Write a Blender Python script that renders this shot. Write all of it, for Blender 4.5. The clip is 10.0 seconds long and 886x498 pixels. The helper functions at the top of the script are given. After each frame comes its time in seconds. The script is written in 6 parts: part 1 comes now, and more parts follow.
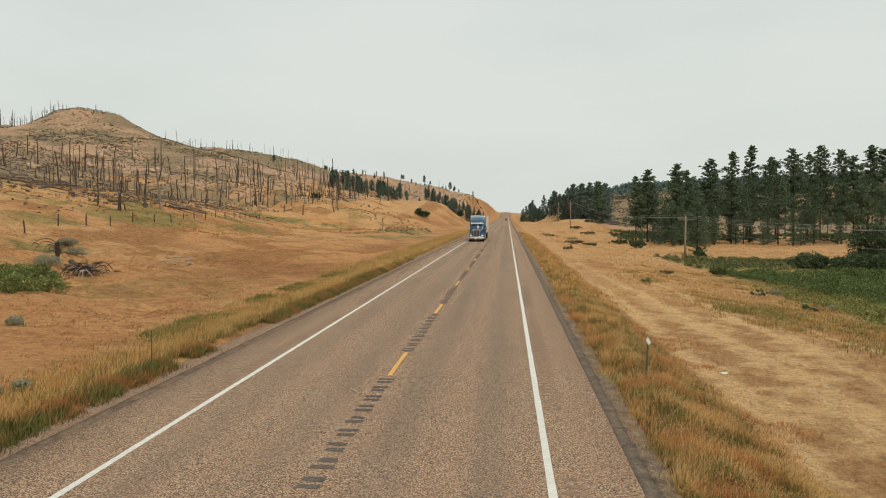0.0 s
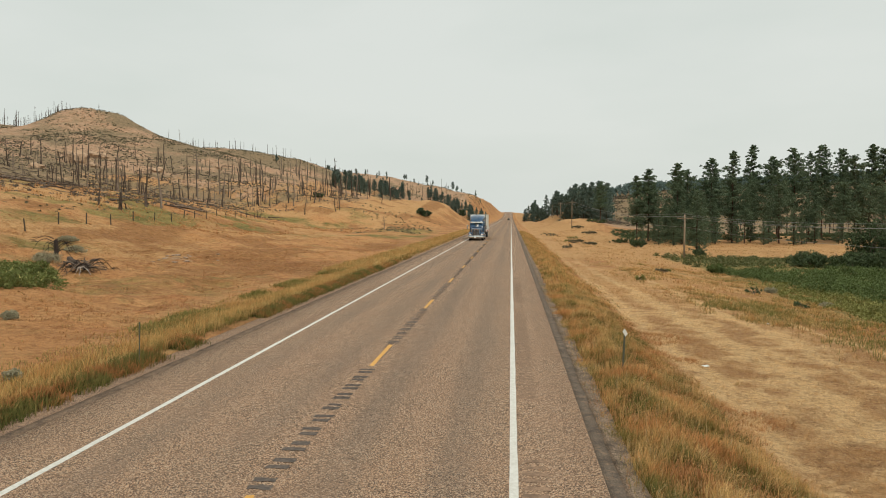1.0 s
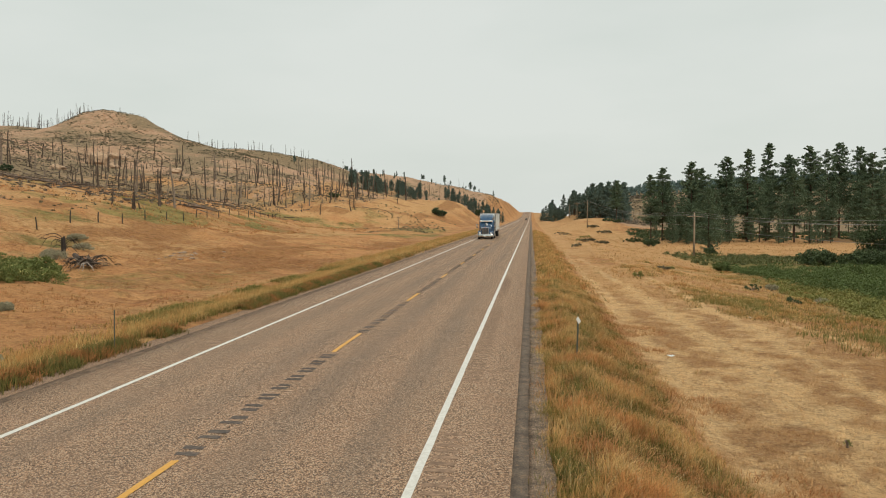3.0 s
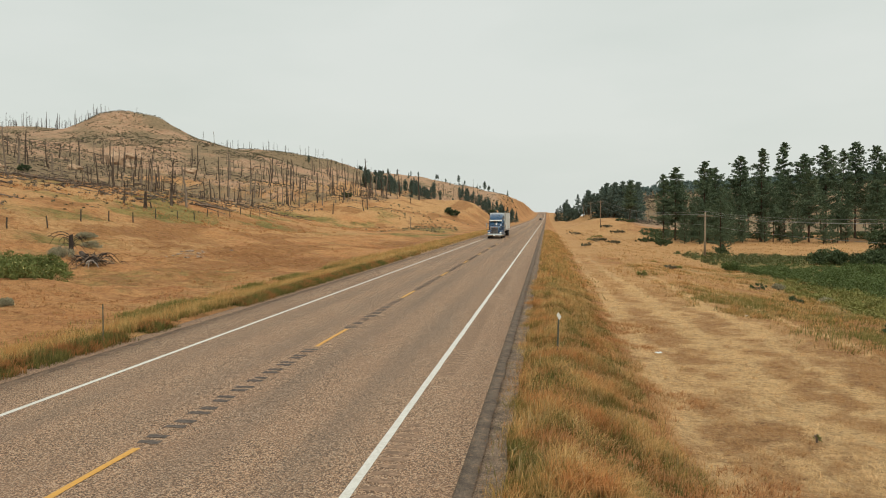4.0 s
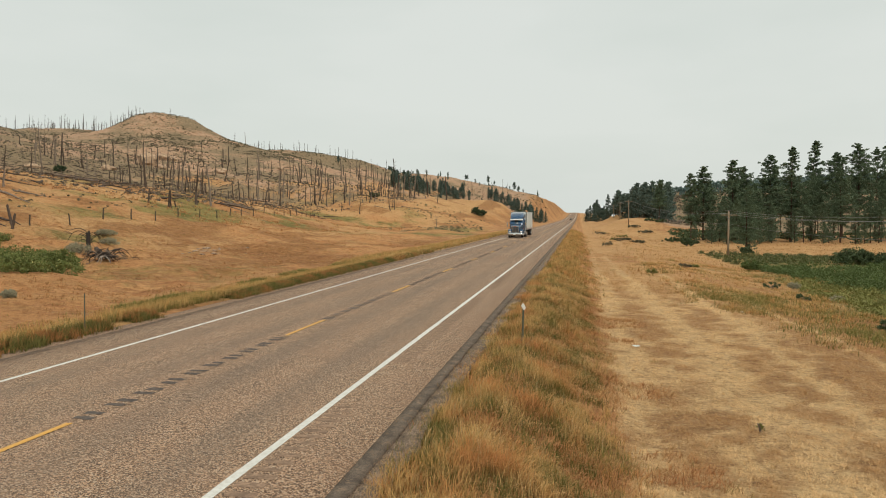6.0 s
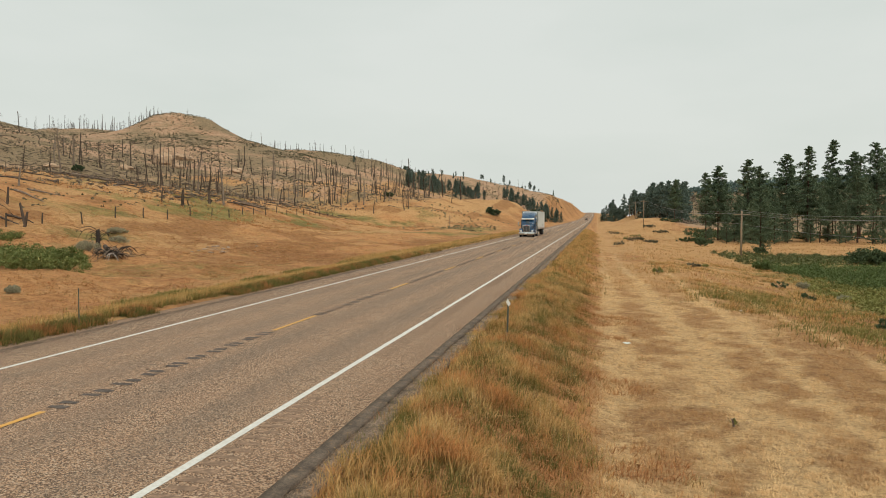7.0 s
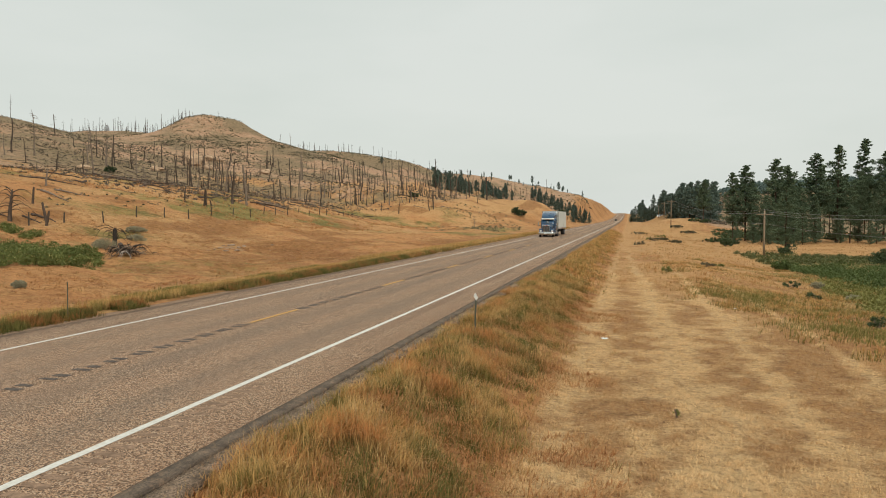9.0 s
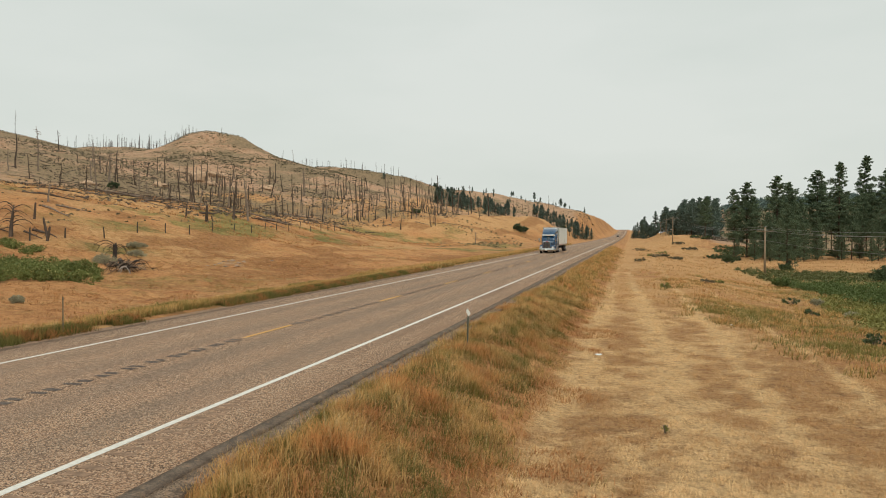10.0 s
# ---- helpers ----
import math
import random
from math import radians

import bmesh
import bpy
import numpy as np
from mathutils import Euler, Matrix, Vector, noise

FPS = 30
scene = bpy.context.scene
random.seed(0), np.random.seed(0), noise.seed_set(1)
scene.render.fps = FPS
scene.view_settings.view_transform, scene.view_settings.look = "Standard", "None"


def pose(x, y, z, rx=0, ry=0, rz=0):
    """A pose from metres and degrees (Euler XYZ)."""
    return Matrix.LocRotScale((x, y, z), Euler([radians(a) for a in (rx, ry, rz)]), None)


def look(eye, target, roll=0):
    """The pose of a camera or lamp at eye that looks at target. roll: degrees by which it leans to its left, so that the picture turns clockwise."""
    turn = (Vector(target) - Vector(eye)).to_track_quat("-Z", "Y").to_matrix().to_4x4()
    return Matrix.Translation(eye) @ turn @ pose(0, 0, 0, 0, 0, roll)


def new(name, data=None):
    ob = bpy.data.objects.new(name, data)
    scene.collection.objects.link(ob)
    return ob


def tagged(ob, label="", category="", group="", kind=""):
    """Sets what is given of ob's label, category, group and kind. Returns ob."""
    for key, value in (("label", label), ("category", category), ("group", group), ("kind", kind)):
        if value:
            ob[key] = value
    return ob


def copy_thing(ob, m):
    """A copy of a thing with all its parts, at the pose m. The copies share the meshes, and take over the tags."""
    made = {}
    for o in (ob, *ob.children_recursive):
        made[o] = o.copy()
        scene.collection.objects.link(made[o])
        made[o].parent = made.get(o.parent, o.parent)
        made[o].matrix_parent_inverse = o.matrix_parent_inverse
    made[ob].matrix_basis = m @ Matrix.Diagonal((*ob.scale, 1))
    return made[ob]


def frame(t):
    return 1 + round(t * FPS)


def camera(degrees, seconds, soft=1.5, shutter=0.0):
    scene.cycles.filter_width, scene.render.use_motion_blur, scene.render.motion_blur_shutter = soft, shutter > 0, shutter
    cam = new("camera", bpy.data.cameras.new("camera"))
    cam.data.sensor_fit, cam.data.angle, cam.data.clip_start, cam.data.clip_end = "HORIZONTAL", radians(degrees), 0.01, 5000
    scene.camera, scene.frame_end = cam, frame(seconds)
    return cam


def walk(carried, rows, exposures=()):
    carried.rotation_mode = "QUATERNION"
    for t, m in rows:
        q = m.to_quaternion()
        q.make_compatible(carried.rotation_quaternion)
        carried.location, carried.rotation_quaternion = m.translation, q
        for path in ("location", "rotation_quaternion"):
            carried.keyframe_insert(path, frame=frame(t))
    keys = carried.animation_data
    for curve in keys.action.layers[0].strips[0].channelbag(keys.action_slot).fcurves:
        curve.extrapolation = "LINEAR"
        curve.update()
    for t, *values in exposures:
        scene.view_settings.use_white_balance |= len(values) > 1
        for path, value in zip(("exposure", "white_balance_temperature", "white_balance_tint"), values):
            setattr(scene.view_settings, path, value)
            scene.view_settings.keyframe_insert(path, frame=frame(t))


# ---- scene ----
cam = camera(61.1, 10.0, 1.0)
PATH = [
    (0, (2.954, 4.367, 4.044), (2.783, 6.358, 3.955), 0.1),
    (0.5, (3.236, 4.214, 3.957), (3.062, 6.204, 3.868), 0.1),
    (1, (3.574, 4.011, 3.889), (3.394, 6.001, 3.8), 0.1),
    (1.5, (3.954, 3.822, 3.834), (3.765, 5.811, 3.746), 0.1),
    (2, (4.408, 3.62, 3.772), (4.207, 5.608, 3.684), -0.0),
    (3.5, (5.709, 3.421, 3.604), (5.457, 5.403, 3.516), -0.0),
    (4, (6.191, 3.38, 3.556), (5.918, 5.359, 3.468), 0.0),
    (4.5, (6.628, 3.328, 3.517), (6.335, 5.305, 3.429), -0.0),
    (5, (7.089, 3.314, 3.444), (6.775, 5.288, 3.356), -0.0),
    (5.5, (7.555, 3.343, 3.378), (7.22, 5.313, 3.291), -0.0),
    (7, (8.872, 3.338, 3.223), (8.472, 5.296, 3.136), 0.1),
    (7.5, (9.299, 3.344, 3.208), (8.879, 5.297, 3.121), 0.1),
    (8, (9.738, 3.305, 3.179), (9.296, 5.254, 3.092), 0.1),
    (8.5, (10.191, 3.261, 3.125), (9.728, 5.205, 3.039), 0.1),
    (9, (10.634, 3.277, 3.081), (10.155, 5.217, 2.996), 0.1),
    (9.5, (10.933, 3.261, 3.098), (10.449, 5.2, 3.017), 0.2),
    (10, (10.93, 3.234, 3.075), (10.444, 5.174, 3.033), 0.2),
]
walk(cam, [(t, look(eye, goal, roll)) for t, eye, goal, roll in PATH])

# ---- light ----
SUN_ELEVATION, SUN_TURN = 52, 150
world = bpy.data.worlds.new("sky")
scene.world = world
world.use_nodes = True
wn, wl = world.node_tree.nodes, world.node_tree.links
wn.clear()
sky = wn.new("ShaderNodeTexSky")
sky.sky_type, sky.sun_disc = "NISHITA", False
sky.sun_elevation, sky.sun_rotation = radians(SUN_ELEVATION), radians(SUN_TURN)
sky.dust_density, sky.air_density = 4.0, 1.5
clear_sky = wn.new("ShaderNodeBackground")
clear_sky.inputs["Strength"].default_value = 0.09
wl.new(sky.outputs[0], clear_sky.inputs["Color"])
# a thin, nearly even layer of cloud and smoke over the whole sky
where = wn.new("ShaderNodeTexCoord")
stretch = wn.new("ShaderNodeMapping")
stretch.inputs["Scale"].default_value = (1, 1, 3.5)
cloud = wn.new("ShaderNodeTexNoise")
cloud.inputs["Scale"].default_value, cloud.inputs["Detail"].default_value = 1.6, 5
tone = wn.new("ShaderNodeValToRGB")
tone.color_ramp.elements[0].position, tone.color_ramp.elements[0].color = 0.35, (0.668, 0.722, 0.672, 1)
tone.color_ramp.elements[1].position, tone.color_ramp.elements[1].color = 0.66, (0.765, 0.80, 0.755, 1)
wl.new(where.outputs["Generated"], stretch.inputs["Vector"])
wl.new(stretch.outputs[0], cloud.inputs["Vector"])
wl.new(cloud.outputs[0], tone.inputs[0])
layer = wn.new("ShaderNodeBackground")
layer.inputs["Strength"].default_value = 0.97
wl.new(tone.outputs[0], layer.inputs["Color"])
both = wn.new("ShaderNodeMixShader")
both.inputs[0].default_value = 0.93
wl.new(clear_sky.outputs[0], both.inputs[1])
wl.new(layer.outputs[0], both.inputs[2])
sky_out = wn.new("ShaderNodeOutputWorld")
wl.new(both.outputs[0], sky_out.inputs[0])

sun = new("sun", bpy.data.lights.new("sun", "SUN"))
sun.data.energy, sun.data.angle, sun.data.color = 1.62, radians(22), (1.0, 0.93, 0.82)
sun.matrix_world = look((0, 0, 0), (-math.sin(radians(SUN_TURN)) * math.cos(radians(SUN_ELEVATION)),
                                   -math.cos(radians(SUN_TURN)) * math.cos(radians(SUN_ELEVATION)), -math.sin(radians(SUN_ELEVATION))))


# ---- materials ----
class Nodes:
    """Short names for the nodes of one material."""

    def __init__(self, name, rough=0.9, metal=0.0):
        self.mat = bpy.data.materials.new(name)
        self.mat.use_nodes = True
        self.nodes, self.links = self.mat.node_tree.nodes, self.mat.node_tree.links
        self.shader = self.nodes["Principled BSDF"]
        self.shader.inputs["Roughness"].default_value = rough
        self.shader.inputs["Metallic"].default_value = metal
        if rough > 0.8:
            self.shader.inputs["Specular IOR Level"].default_value = 0.15
        self.place = self.nodes.new("ShaderNodeTexCoord").outputs["Object"]

    def put(self, value, socket):
        if isinstance(value, bpy.types.NodeSocket):
            self.links.new(value, socket)
        elif isinstance(value, (tuple, list)) and len(value) == 3 and socket.type == "RGBA":
            socket.default_value = (*value, 1)
        else:
            socket.default_value = value

    def noise(self, scale, detail=4, rough=0.6, stretch=None, at=None):
        n = self.nodes.new("ShaderNodeTexNoise")
        n.inputs["Scale"].default_value, n.inputs["Detail"].default_value, n.inputs["Roughness"].default_value = scale, detail, rough
        vec = at or self.place
        if stretch:
            m = self.nodes.new("ShaderNodeMapping")
            m.inputs["Scale"].default_value = stretch
            self.links.new(vec, m.inputs["Vector"])
            vec = m.outputs[0]
        self.links.new(vec, n.inputs["Vector"])
        return n.outputs[0]

    def cells(self, scale, kind="Distance"):
        n = self.nodes.new("ShaderNodeTexVoronoi")
        n.inputs["Scale"].default_value = scale
        self.links.new(self.place, n.inputs["Vector"])
        return n.outputs[kind]

    def ramp(self, value, a, b, low=0.0, high=1.0):
        n = self.nodes.new("ShaderNodeMapRange")
        n.interpolation_type = "SMOOTHSTEP"
        self.put(value, n.inputs["Value"])
        for key, v in zip(("From Min", "From Max", "To Min", "To Max"), (a, b, low, high)):
            n.inputs[key].default_value = v
        return n.outputs[0]

    def math(self, kind, a, b=0.5):
        n = self.nodes.new("ShaderNodeMath")
        n.operation = kind
        self.put(a, n.inputs[0])
        self.put(b, n.inputs[1])
        return n.outputs[0]

    def mix(self, fac, a, b, kind="MIX"):
        n = self.nodes.new("ShaderNodeMix")
        n.data_type, n.blend_type = "RGBA", kind
        self.put(fac, n.inputs[0])
        self.put(a, n.inputs[6])
        self.put(b, n.inputs[7])
        return n.outputs[2]

    def split(self):
        n = self.nodes.new("ShaderNodeSeparateXYZ")
        self.links.new(self.place, n.inputs[0])
        return n.outputs

    def mask(self, name):
        n = self.nodes.new("ShaderNodeAttribute")
        n.attribute_name = name
        return n.outputs

    def shifted(self):
        n = self.nodes.new("ShaderNodeMapping")
        n.inputs["Location"].default_value = (31.0, 17.0, 5.0)
        self.links.new(self.place, n.inputs["Vector"])
        return n.outputs[0]

    def random(self):
        return self.nodes.new("ShaderNodeObjectInfo").outputs["Random"]

    def island(self):
        return self.nodes.new("ShaderNodeNewGeometry").outputs["Random Per Island"]

    def bump(self, value, strength=0.3, distance=0.02):
        n = self.nodes.new("ShaderNodeBump")
        n.inputs["Strength"].default_value, n.inputs["Distance"].default_value = strength, distance
        self.put(value, n.inputs["Height"])
        self.links.new(n.outputs[0], self.shader.inputs["Normal"])

    def done(self, color, rough=None):
        self.put(color, self.shader.inputs["Base Color"])
        if rough is not None:
            self.put(rough, self.shader.inputs["Roughness"])
        return self.mat


def ground_material():
    m = Nodes("dry_prairie", 0.95)
    zones = m.nodes.new("ShaderNodeAttribute")
    zones.attribute_name = "zones"
    z = m.nodes.new("ShaderNodeSeparateColor")
    m.links.new(zones.outputs["Color"], z.inputs[0])
    mown, green, bare = z.outputs[0], z.outputs[1], z.outputs[2]
    big, mid, fine = m.noise(0.045, 4), m.noise(0.35, 5, 0.7), m.noise(5, 6, 0.75)
    grain = m.noise(22, 4, 0.8)
    color = m.mix(m.ramp(big, 0.35, 0.65), (0.53, 0.242, 0.100), (0.56, 0.295, 0.124))
    color = m.mix(m.ramp(mid, 0.40, 0.68), color, (0.62, 0.348, 0.152))
    color = m.mix(m.ramp(m.noise(0.55, 7, 0.78, (1, 1.6, 1)), 0.50, 0.62, 0, 0.6), color, (0.31, 0.138, 0.058))
    color = m.mix(m.ramp(m.noise(0.30, 6, 0.78, (1, 1.5, 1), m.shifted()), 0.53, 0.61, 0, 0.6), color, (0.33, 0.24, 0.095))
    color = m.mix(m.ramp(m.noise(0.14, 6, 0.75, (1, 1.4, 1)), 0.50, 0.60, 0, 0.75), color, (0.60, 0.35, 0.155))
    color = m.mix(m.ramp(m.noise(0.20, 6, 0.78, (1, 1.5, 1)), 0.53, 0.60, 0, 0.55), color, (0.32, 0.15, 0.066))
    more = m.nodes.new("ShaderNodeAttribute")
    more.attribute_name = "cover"
    c = m.nodes.new("ShaderNodeSeparateColor")
    m.links.new(more.outputs["Color"], c.inputs[0])
    blond, rusty, litter = c.outputs[0], c.outputs[1], c.outputs[2]
    ragged = m.math("MULTIPLY", m.math("SUBTRACT", m.noise(0.6, 7, 0.8), 0.5), 1.5)
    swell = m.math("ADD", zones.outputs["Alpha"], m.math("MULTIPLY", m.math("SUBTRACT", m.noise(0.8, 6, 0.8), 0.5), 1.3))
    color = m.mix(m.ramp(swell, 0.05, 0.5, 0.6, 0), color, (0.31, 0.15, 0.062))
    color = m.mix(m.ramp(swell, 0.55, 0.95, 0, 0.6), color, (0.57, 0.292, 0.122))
    color = m.mix(m.ramp(m.math("ADD", blond, ragged), 0.2, 0.9, 0, 0.9), color, m.mix(m.ramp(m.noise(1.7, 6, 0.75), 0.38, 0.62), (0.53, 0.295, 0.125), (0.63, 0.395, 0.185)))
    color = m.mix(m.ramp(m.math("ADD", rusty, ragged), 0.3, 0.9, 0, 0.85), color, m.mix(m.ramp(m.noise(1.3, 6, 0.75), 0.38, 0.62), (0.27, 0.125, 0.05), (0.40, 0.20, 0.08)))
    tone = m.math("ADD", zones.outputs["Alpha"], m.math("MULTIPLY", m.math("SUBTRACT", m.noise(3.5, 6, 0.8), 0.5), 1.6))
    straw = m.mix(m.ramp(tone, 0.05, 0.85), (0.46, 0.265, 0.12), (0.72, 0.49, 0.25))
    straw = m.mix(m.ramp(m.noise(9.0, 6, 0.8), 0.50, 0.62, 0, 0.7), straw, (0.27, 0.14, 0.068))
    straw = m.mix(m.ramp(m.noise(7.5, 5, 0.8, None, m.shifted()), 0.52, 0.64, 0, 0.5), straw, (0.72, 0.52, 0.29))
    color = m.mix(m.ramp(m.math("ADD", mown, m.math("MULTIPLY", m.math("SUBTRACT", m.noise(0.7, 7, 0.8), 0.5), 1.6)), 0.15, 0.65), color, straw)
    herb = m.mix(m.ramp(mid, 0.4, 0.6), (0.175, 0.155, 0.05), (0.33, 0.255, 0.09))
    color = m.mix(m.ramp(m.math("ADD", green, m.math("MULTIPLY", m.math("SUBTRACT", m.noise(0.8, 6, 0.7), 0.5), 1.2)), 0.35, 0.9), color, herb)
    soil = m.mix(m.ramp(m.noise(0.5, 6, 0.75), 0.4, 0.62), (0.465, 0.28, 0.172), (0.545, 0.37, 0.245))
    soil = m.mix(m.ramp(m.noise(0.11, 6, 0.8, (1, 1, 3)), 0.49, 0.60, 0, 0.6), soil, (0.27, 0.205, 0.122))
    soil = m.mix(m.ramp(m.noise(0.035, 6, 0.8), 0.52, 0.64, 0, 0.5), soil, (0.28, 0.215, 0.125))
    soil = m.mix(m.ramp(m.noise(0.7, 6, 0.8), 0.56, 0.63, 0, 0.8), soil, (0.15, 0.13, 0.078))
    color = m.mix(m.ramp(m.math("ADD", bare, m.math("MULTIPLY", m.math("SUBTRACT", m.noise(0.12, 7, 0.8), 0.5), 2.2)), 0.30, 0.75), color, soil)
    thatch = m.mix(m.ramp(m.noise(0.9, 6, 0.8), 0.38, 0.62), (0.175, 0.142, 0.085), (0.32, 0.24, 0.145))
    color = m.mix(m.ramp(m.math("ADD", litter, ragged), 0.3, 0.95, 0, 0.85), color, thatch)
    color = m.mix(m.ramp(fine, 0.3, 0.72, 0.0, 0.65), color, m.mix(1.0, color, (0.55, 0.5, 0.45), "MULTIPLY"))
    color = m.mix(m.ramp(grain, 0.45, 0.7, 0.0, 0.55), color, m.mix(1.0, color, (1.35, 1.3, 1.25), "MULTIPLY"))
    clod = m.noise(2.2, 7, 0.8)
    color = m.mix(m.ramp(clod, 0.50, 0.60, 0.0, 0.55), color, m.mix(1.0, color, (0.52, 0.46, 0.42), "MULTIPLY"))
    color = m.mix(m.ramp(m.noise(3.4, 6, 0.75), 0.54, 0.68, 0.0, 0.55), color, m.mix(1.0, color, (1.28, 1.24, 1.22), "MULTIPLY"))
    m.bump(m.math("ADD", fine, m.math("MULTIPLY", grain, 0.5)), 0.9, 0.12)
    return m.done(color)


def asphalt_material():
    m = Nodes("chip_seal", 0.88)
    x = m.split()[0]
    stones = m.cells(57, "Color")
    sep = m.nodes.new("ShaderNodeSeparateColor")
    m.links.new(stones, sep.inputs[0])
    patch, long_wear = m.noise(0.55, 5, 0.65), m.noise(1.2, 5, 0.7, (1.0, 0.05, 1))
    color = m.mix(m.ramp(sep.outputs[0], 0.1, 0.9), (0.100, 0.058, 0.036), (0.54, 0.345, 0.215))
    color = m.mix(m.ramp(sep.outputs[1], 0.74, 0.90, 0, 0.85), color, (0.60, 0.455, 0.325))
    color = m.mix(m.ramp(sep.outputs[2], 0.66, 0.86, 0, 0.85), color, (0.075, 0.058, 0.046))
    color = m.mix(m.ramp(patch, 0.4, 0.7, 0, 0.35), color, (0.31, 0.19, 0.122))
    # polished and darker where the wheels run
    a = m.math("ABSOLUTE", m.math("SUBTRACT", m.math("ABSOLUTE", x), 0.95))
    b = m.math("ABSOLUTE", m.math("SUBTRACT", m.math("ABSOLUTE", x), 2.75))
    d = m.math("ADD", m.math("MINIMUM", a, b), m.math("MULTIPLY", m.math("SUBTRACT", long_wear, 0.5), 1.1))
    wheel = m.ramp(d, 0.02, 0.70, 0.62, 0.0)
    wheel = m.math("MULTIPLY", wheel, m.ramp(m.noise(0.13, 4, 0.6, (1, 0.3, 1)), 0.35, 0.62, 0.25, 1.0))
    worn = m.mix(m.ramp(sep.outputs[1], 0.2, 0.9), (0.080, 0.063, 0.050), (0.31, 0.232, 0.170))
    color = m.mix(wheel, color, worn)
    color = m.mix(m.ramp(m.noise(0.09, 4, 0.6, (1, 0.25, 1)), 0.55, 0.7, 0, 0.3), color, (0.36, 0.20, 0.12))
    m.bump(m.cells(57), 0.8, 0.008)
    return m.done(color)


def plain_material(name, color, second=None, scale=8.0, rough=0.8, metal=0.0, bump=0.2, distance=0.01, stretch=None):
    m = Nodes(name, rough, metal)
    second = second or tuple(c * 0.6 for c in color)
    n = m.noise(scale, 6, 0.7, stretch)
    c = m.mix(m.ramp(n, 0.35, 0.7), color, second)
    c = m.mix(m.ramp(m.noise(scale * 6, 4), 0.4, 0.75, 0, 0.4), c, tuple(v * 0.7 for v in color))
    if bump:
        m.bump(n, bump, distance)
    return m.done(c)


GROUND = ground_material()
ASPHALT = asphalt_material()
def edge_material(name, dark, light):
    m = Nodes(name, 0.95)
    sep = m.nodes.new("ShaderNodeSeparateColor")
    m.links.new(m.cells(60, "Color"), sep.inputs[0])
    c = m.mix(sep.outputs[0], dark, light)
    c = m.mix(m.ramp(m.noise(2.5, 6, 0.75), 0.42, 0.62, 0, 0.7), c, tuple(0.75 * v for v in dark))
    c = m.mix(m.ramp(m.noise(6, 5, 0.75, None, m.shifted()), 0.52, 0.66, 0, 0.7), c, (0.34, 0.225, 0.145))
    m.bump(m.cells(60), 1.0, 0.015)
    return m.done(c)


EDGE_DARK = edge_material("old_asphalt_edge", (0.130, 0.102, 0.080), (0.250, 0.190, 0.142))

def gravel_material():
    m = Nodes("shoulder_gravel", 0.95)
    sep = m.nodes.new("ShaderNodeSeparateColor")
    m.links.new(m.cells(48, "Color"), sep.inputs[0])
    c = m.mix(sep.outputs[0], (0.22, 0.14, 0.092), (0.48, 0.322, 0.215))
    c = m.mix(m.ramp(sep.outputs[1], 0.8, 0.95), c, (0.13, 0.10, 0.085))
    c = m.mix(m.ramp(m.noise(1.4, 5), 0.5, 0.7, 0, 0.6), c, (0.34, 0.21, 0.12))
    m.bump(m.cells(48), 1.0, 0.02)
    return m.done(c)


GRAVEL = gravel_material()
DARK_GRAVEL = edge_material("dark_gravel", (0.105, 0.080, 0.060), (0.44, 0.315, 0.22))

WHITE_PAINT = plain_material("white_road_paint", (0.74, 0.72, 0.66), (0.58, 0.55, 0.48), 14, 0.6, bump=0.1, distance=0.003)
YELLOW_PAINT = plain_material("yellow_road_paint", (0.72, 0.37, 0.06), (0.60, 0.30, 0.055), 14, 0.6, bump=0.1, distance=0.003)
EDGE_FAINT = edge_material("worn_asphalt_edge", (0.13, 0.092, 0.066), (0.31, 0.215, 0.148))
GROOVE = plain_material("tarred_groove", (0.095, 0.08, 0.07), (0.20, 0.155, 0.125), 14, 0.9)
GROOVE_PALE = plain_material("milled_groove", (0.20, 0.132, 0.09), (0.40, 0.262, 0.172), 9, 0.9)


# ---- mesh helpers ----
def mesh_of(name, verts, faces, material, smooth=False):
    me = bpy.data.meshes.new(name)
    me.from_pydata([tuple(v) for v in verts], [], [tuple(f) for f in faces])
    me.materials.append(material)
    if smooth:
        me.polygons.foreach_set("use_smooth", [True] * len(me.polygons))
    me.update()
    return me


def bulk_mesh(name, verts, faces, material, smooth=False):
    """A mesh from numpy arrays; every face has the same number of corners."""
    me = bpy.data.meshes.new(name)
    k = faces.shape[1]
    me.vertices.add(len(verts))
    me.vertices.foreach_set("co", np.asarray(verts, np.float32).ravel())
    me.loops.add(faces.size)
    me.loops.foreach_set("vertex_index", faces.astype(np.int32).ravel())
    me.polygons.add(len(faces))
    me.polygons.foreach_set("loop_start", np.arange(0, faces.size, k, dtype=np.int32))
    me.materials.append(material)
    me.update(calc_edges=True)
    if smooth:
        me.polygons.foreach_set("use_smooth", np.ones(len(faces), bool))
    return me


def part(name, data, parent, label="", place=None):
    """One mesh under a thing or under a part."""
    ob = new(name, data)
    ob.parent = parent
    if place is not None:
        ob.matrix_basis = place
    if label:
        ob["label"] = label
    return ob


def lattice(seed):
    return np.random.RandomState(seed).rand(256, 256)


TABLES = [lattice(k) for k in range(6)]


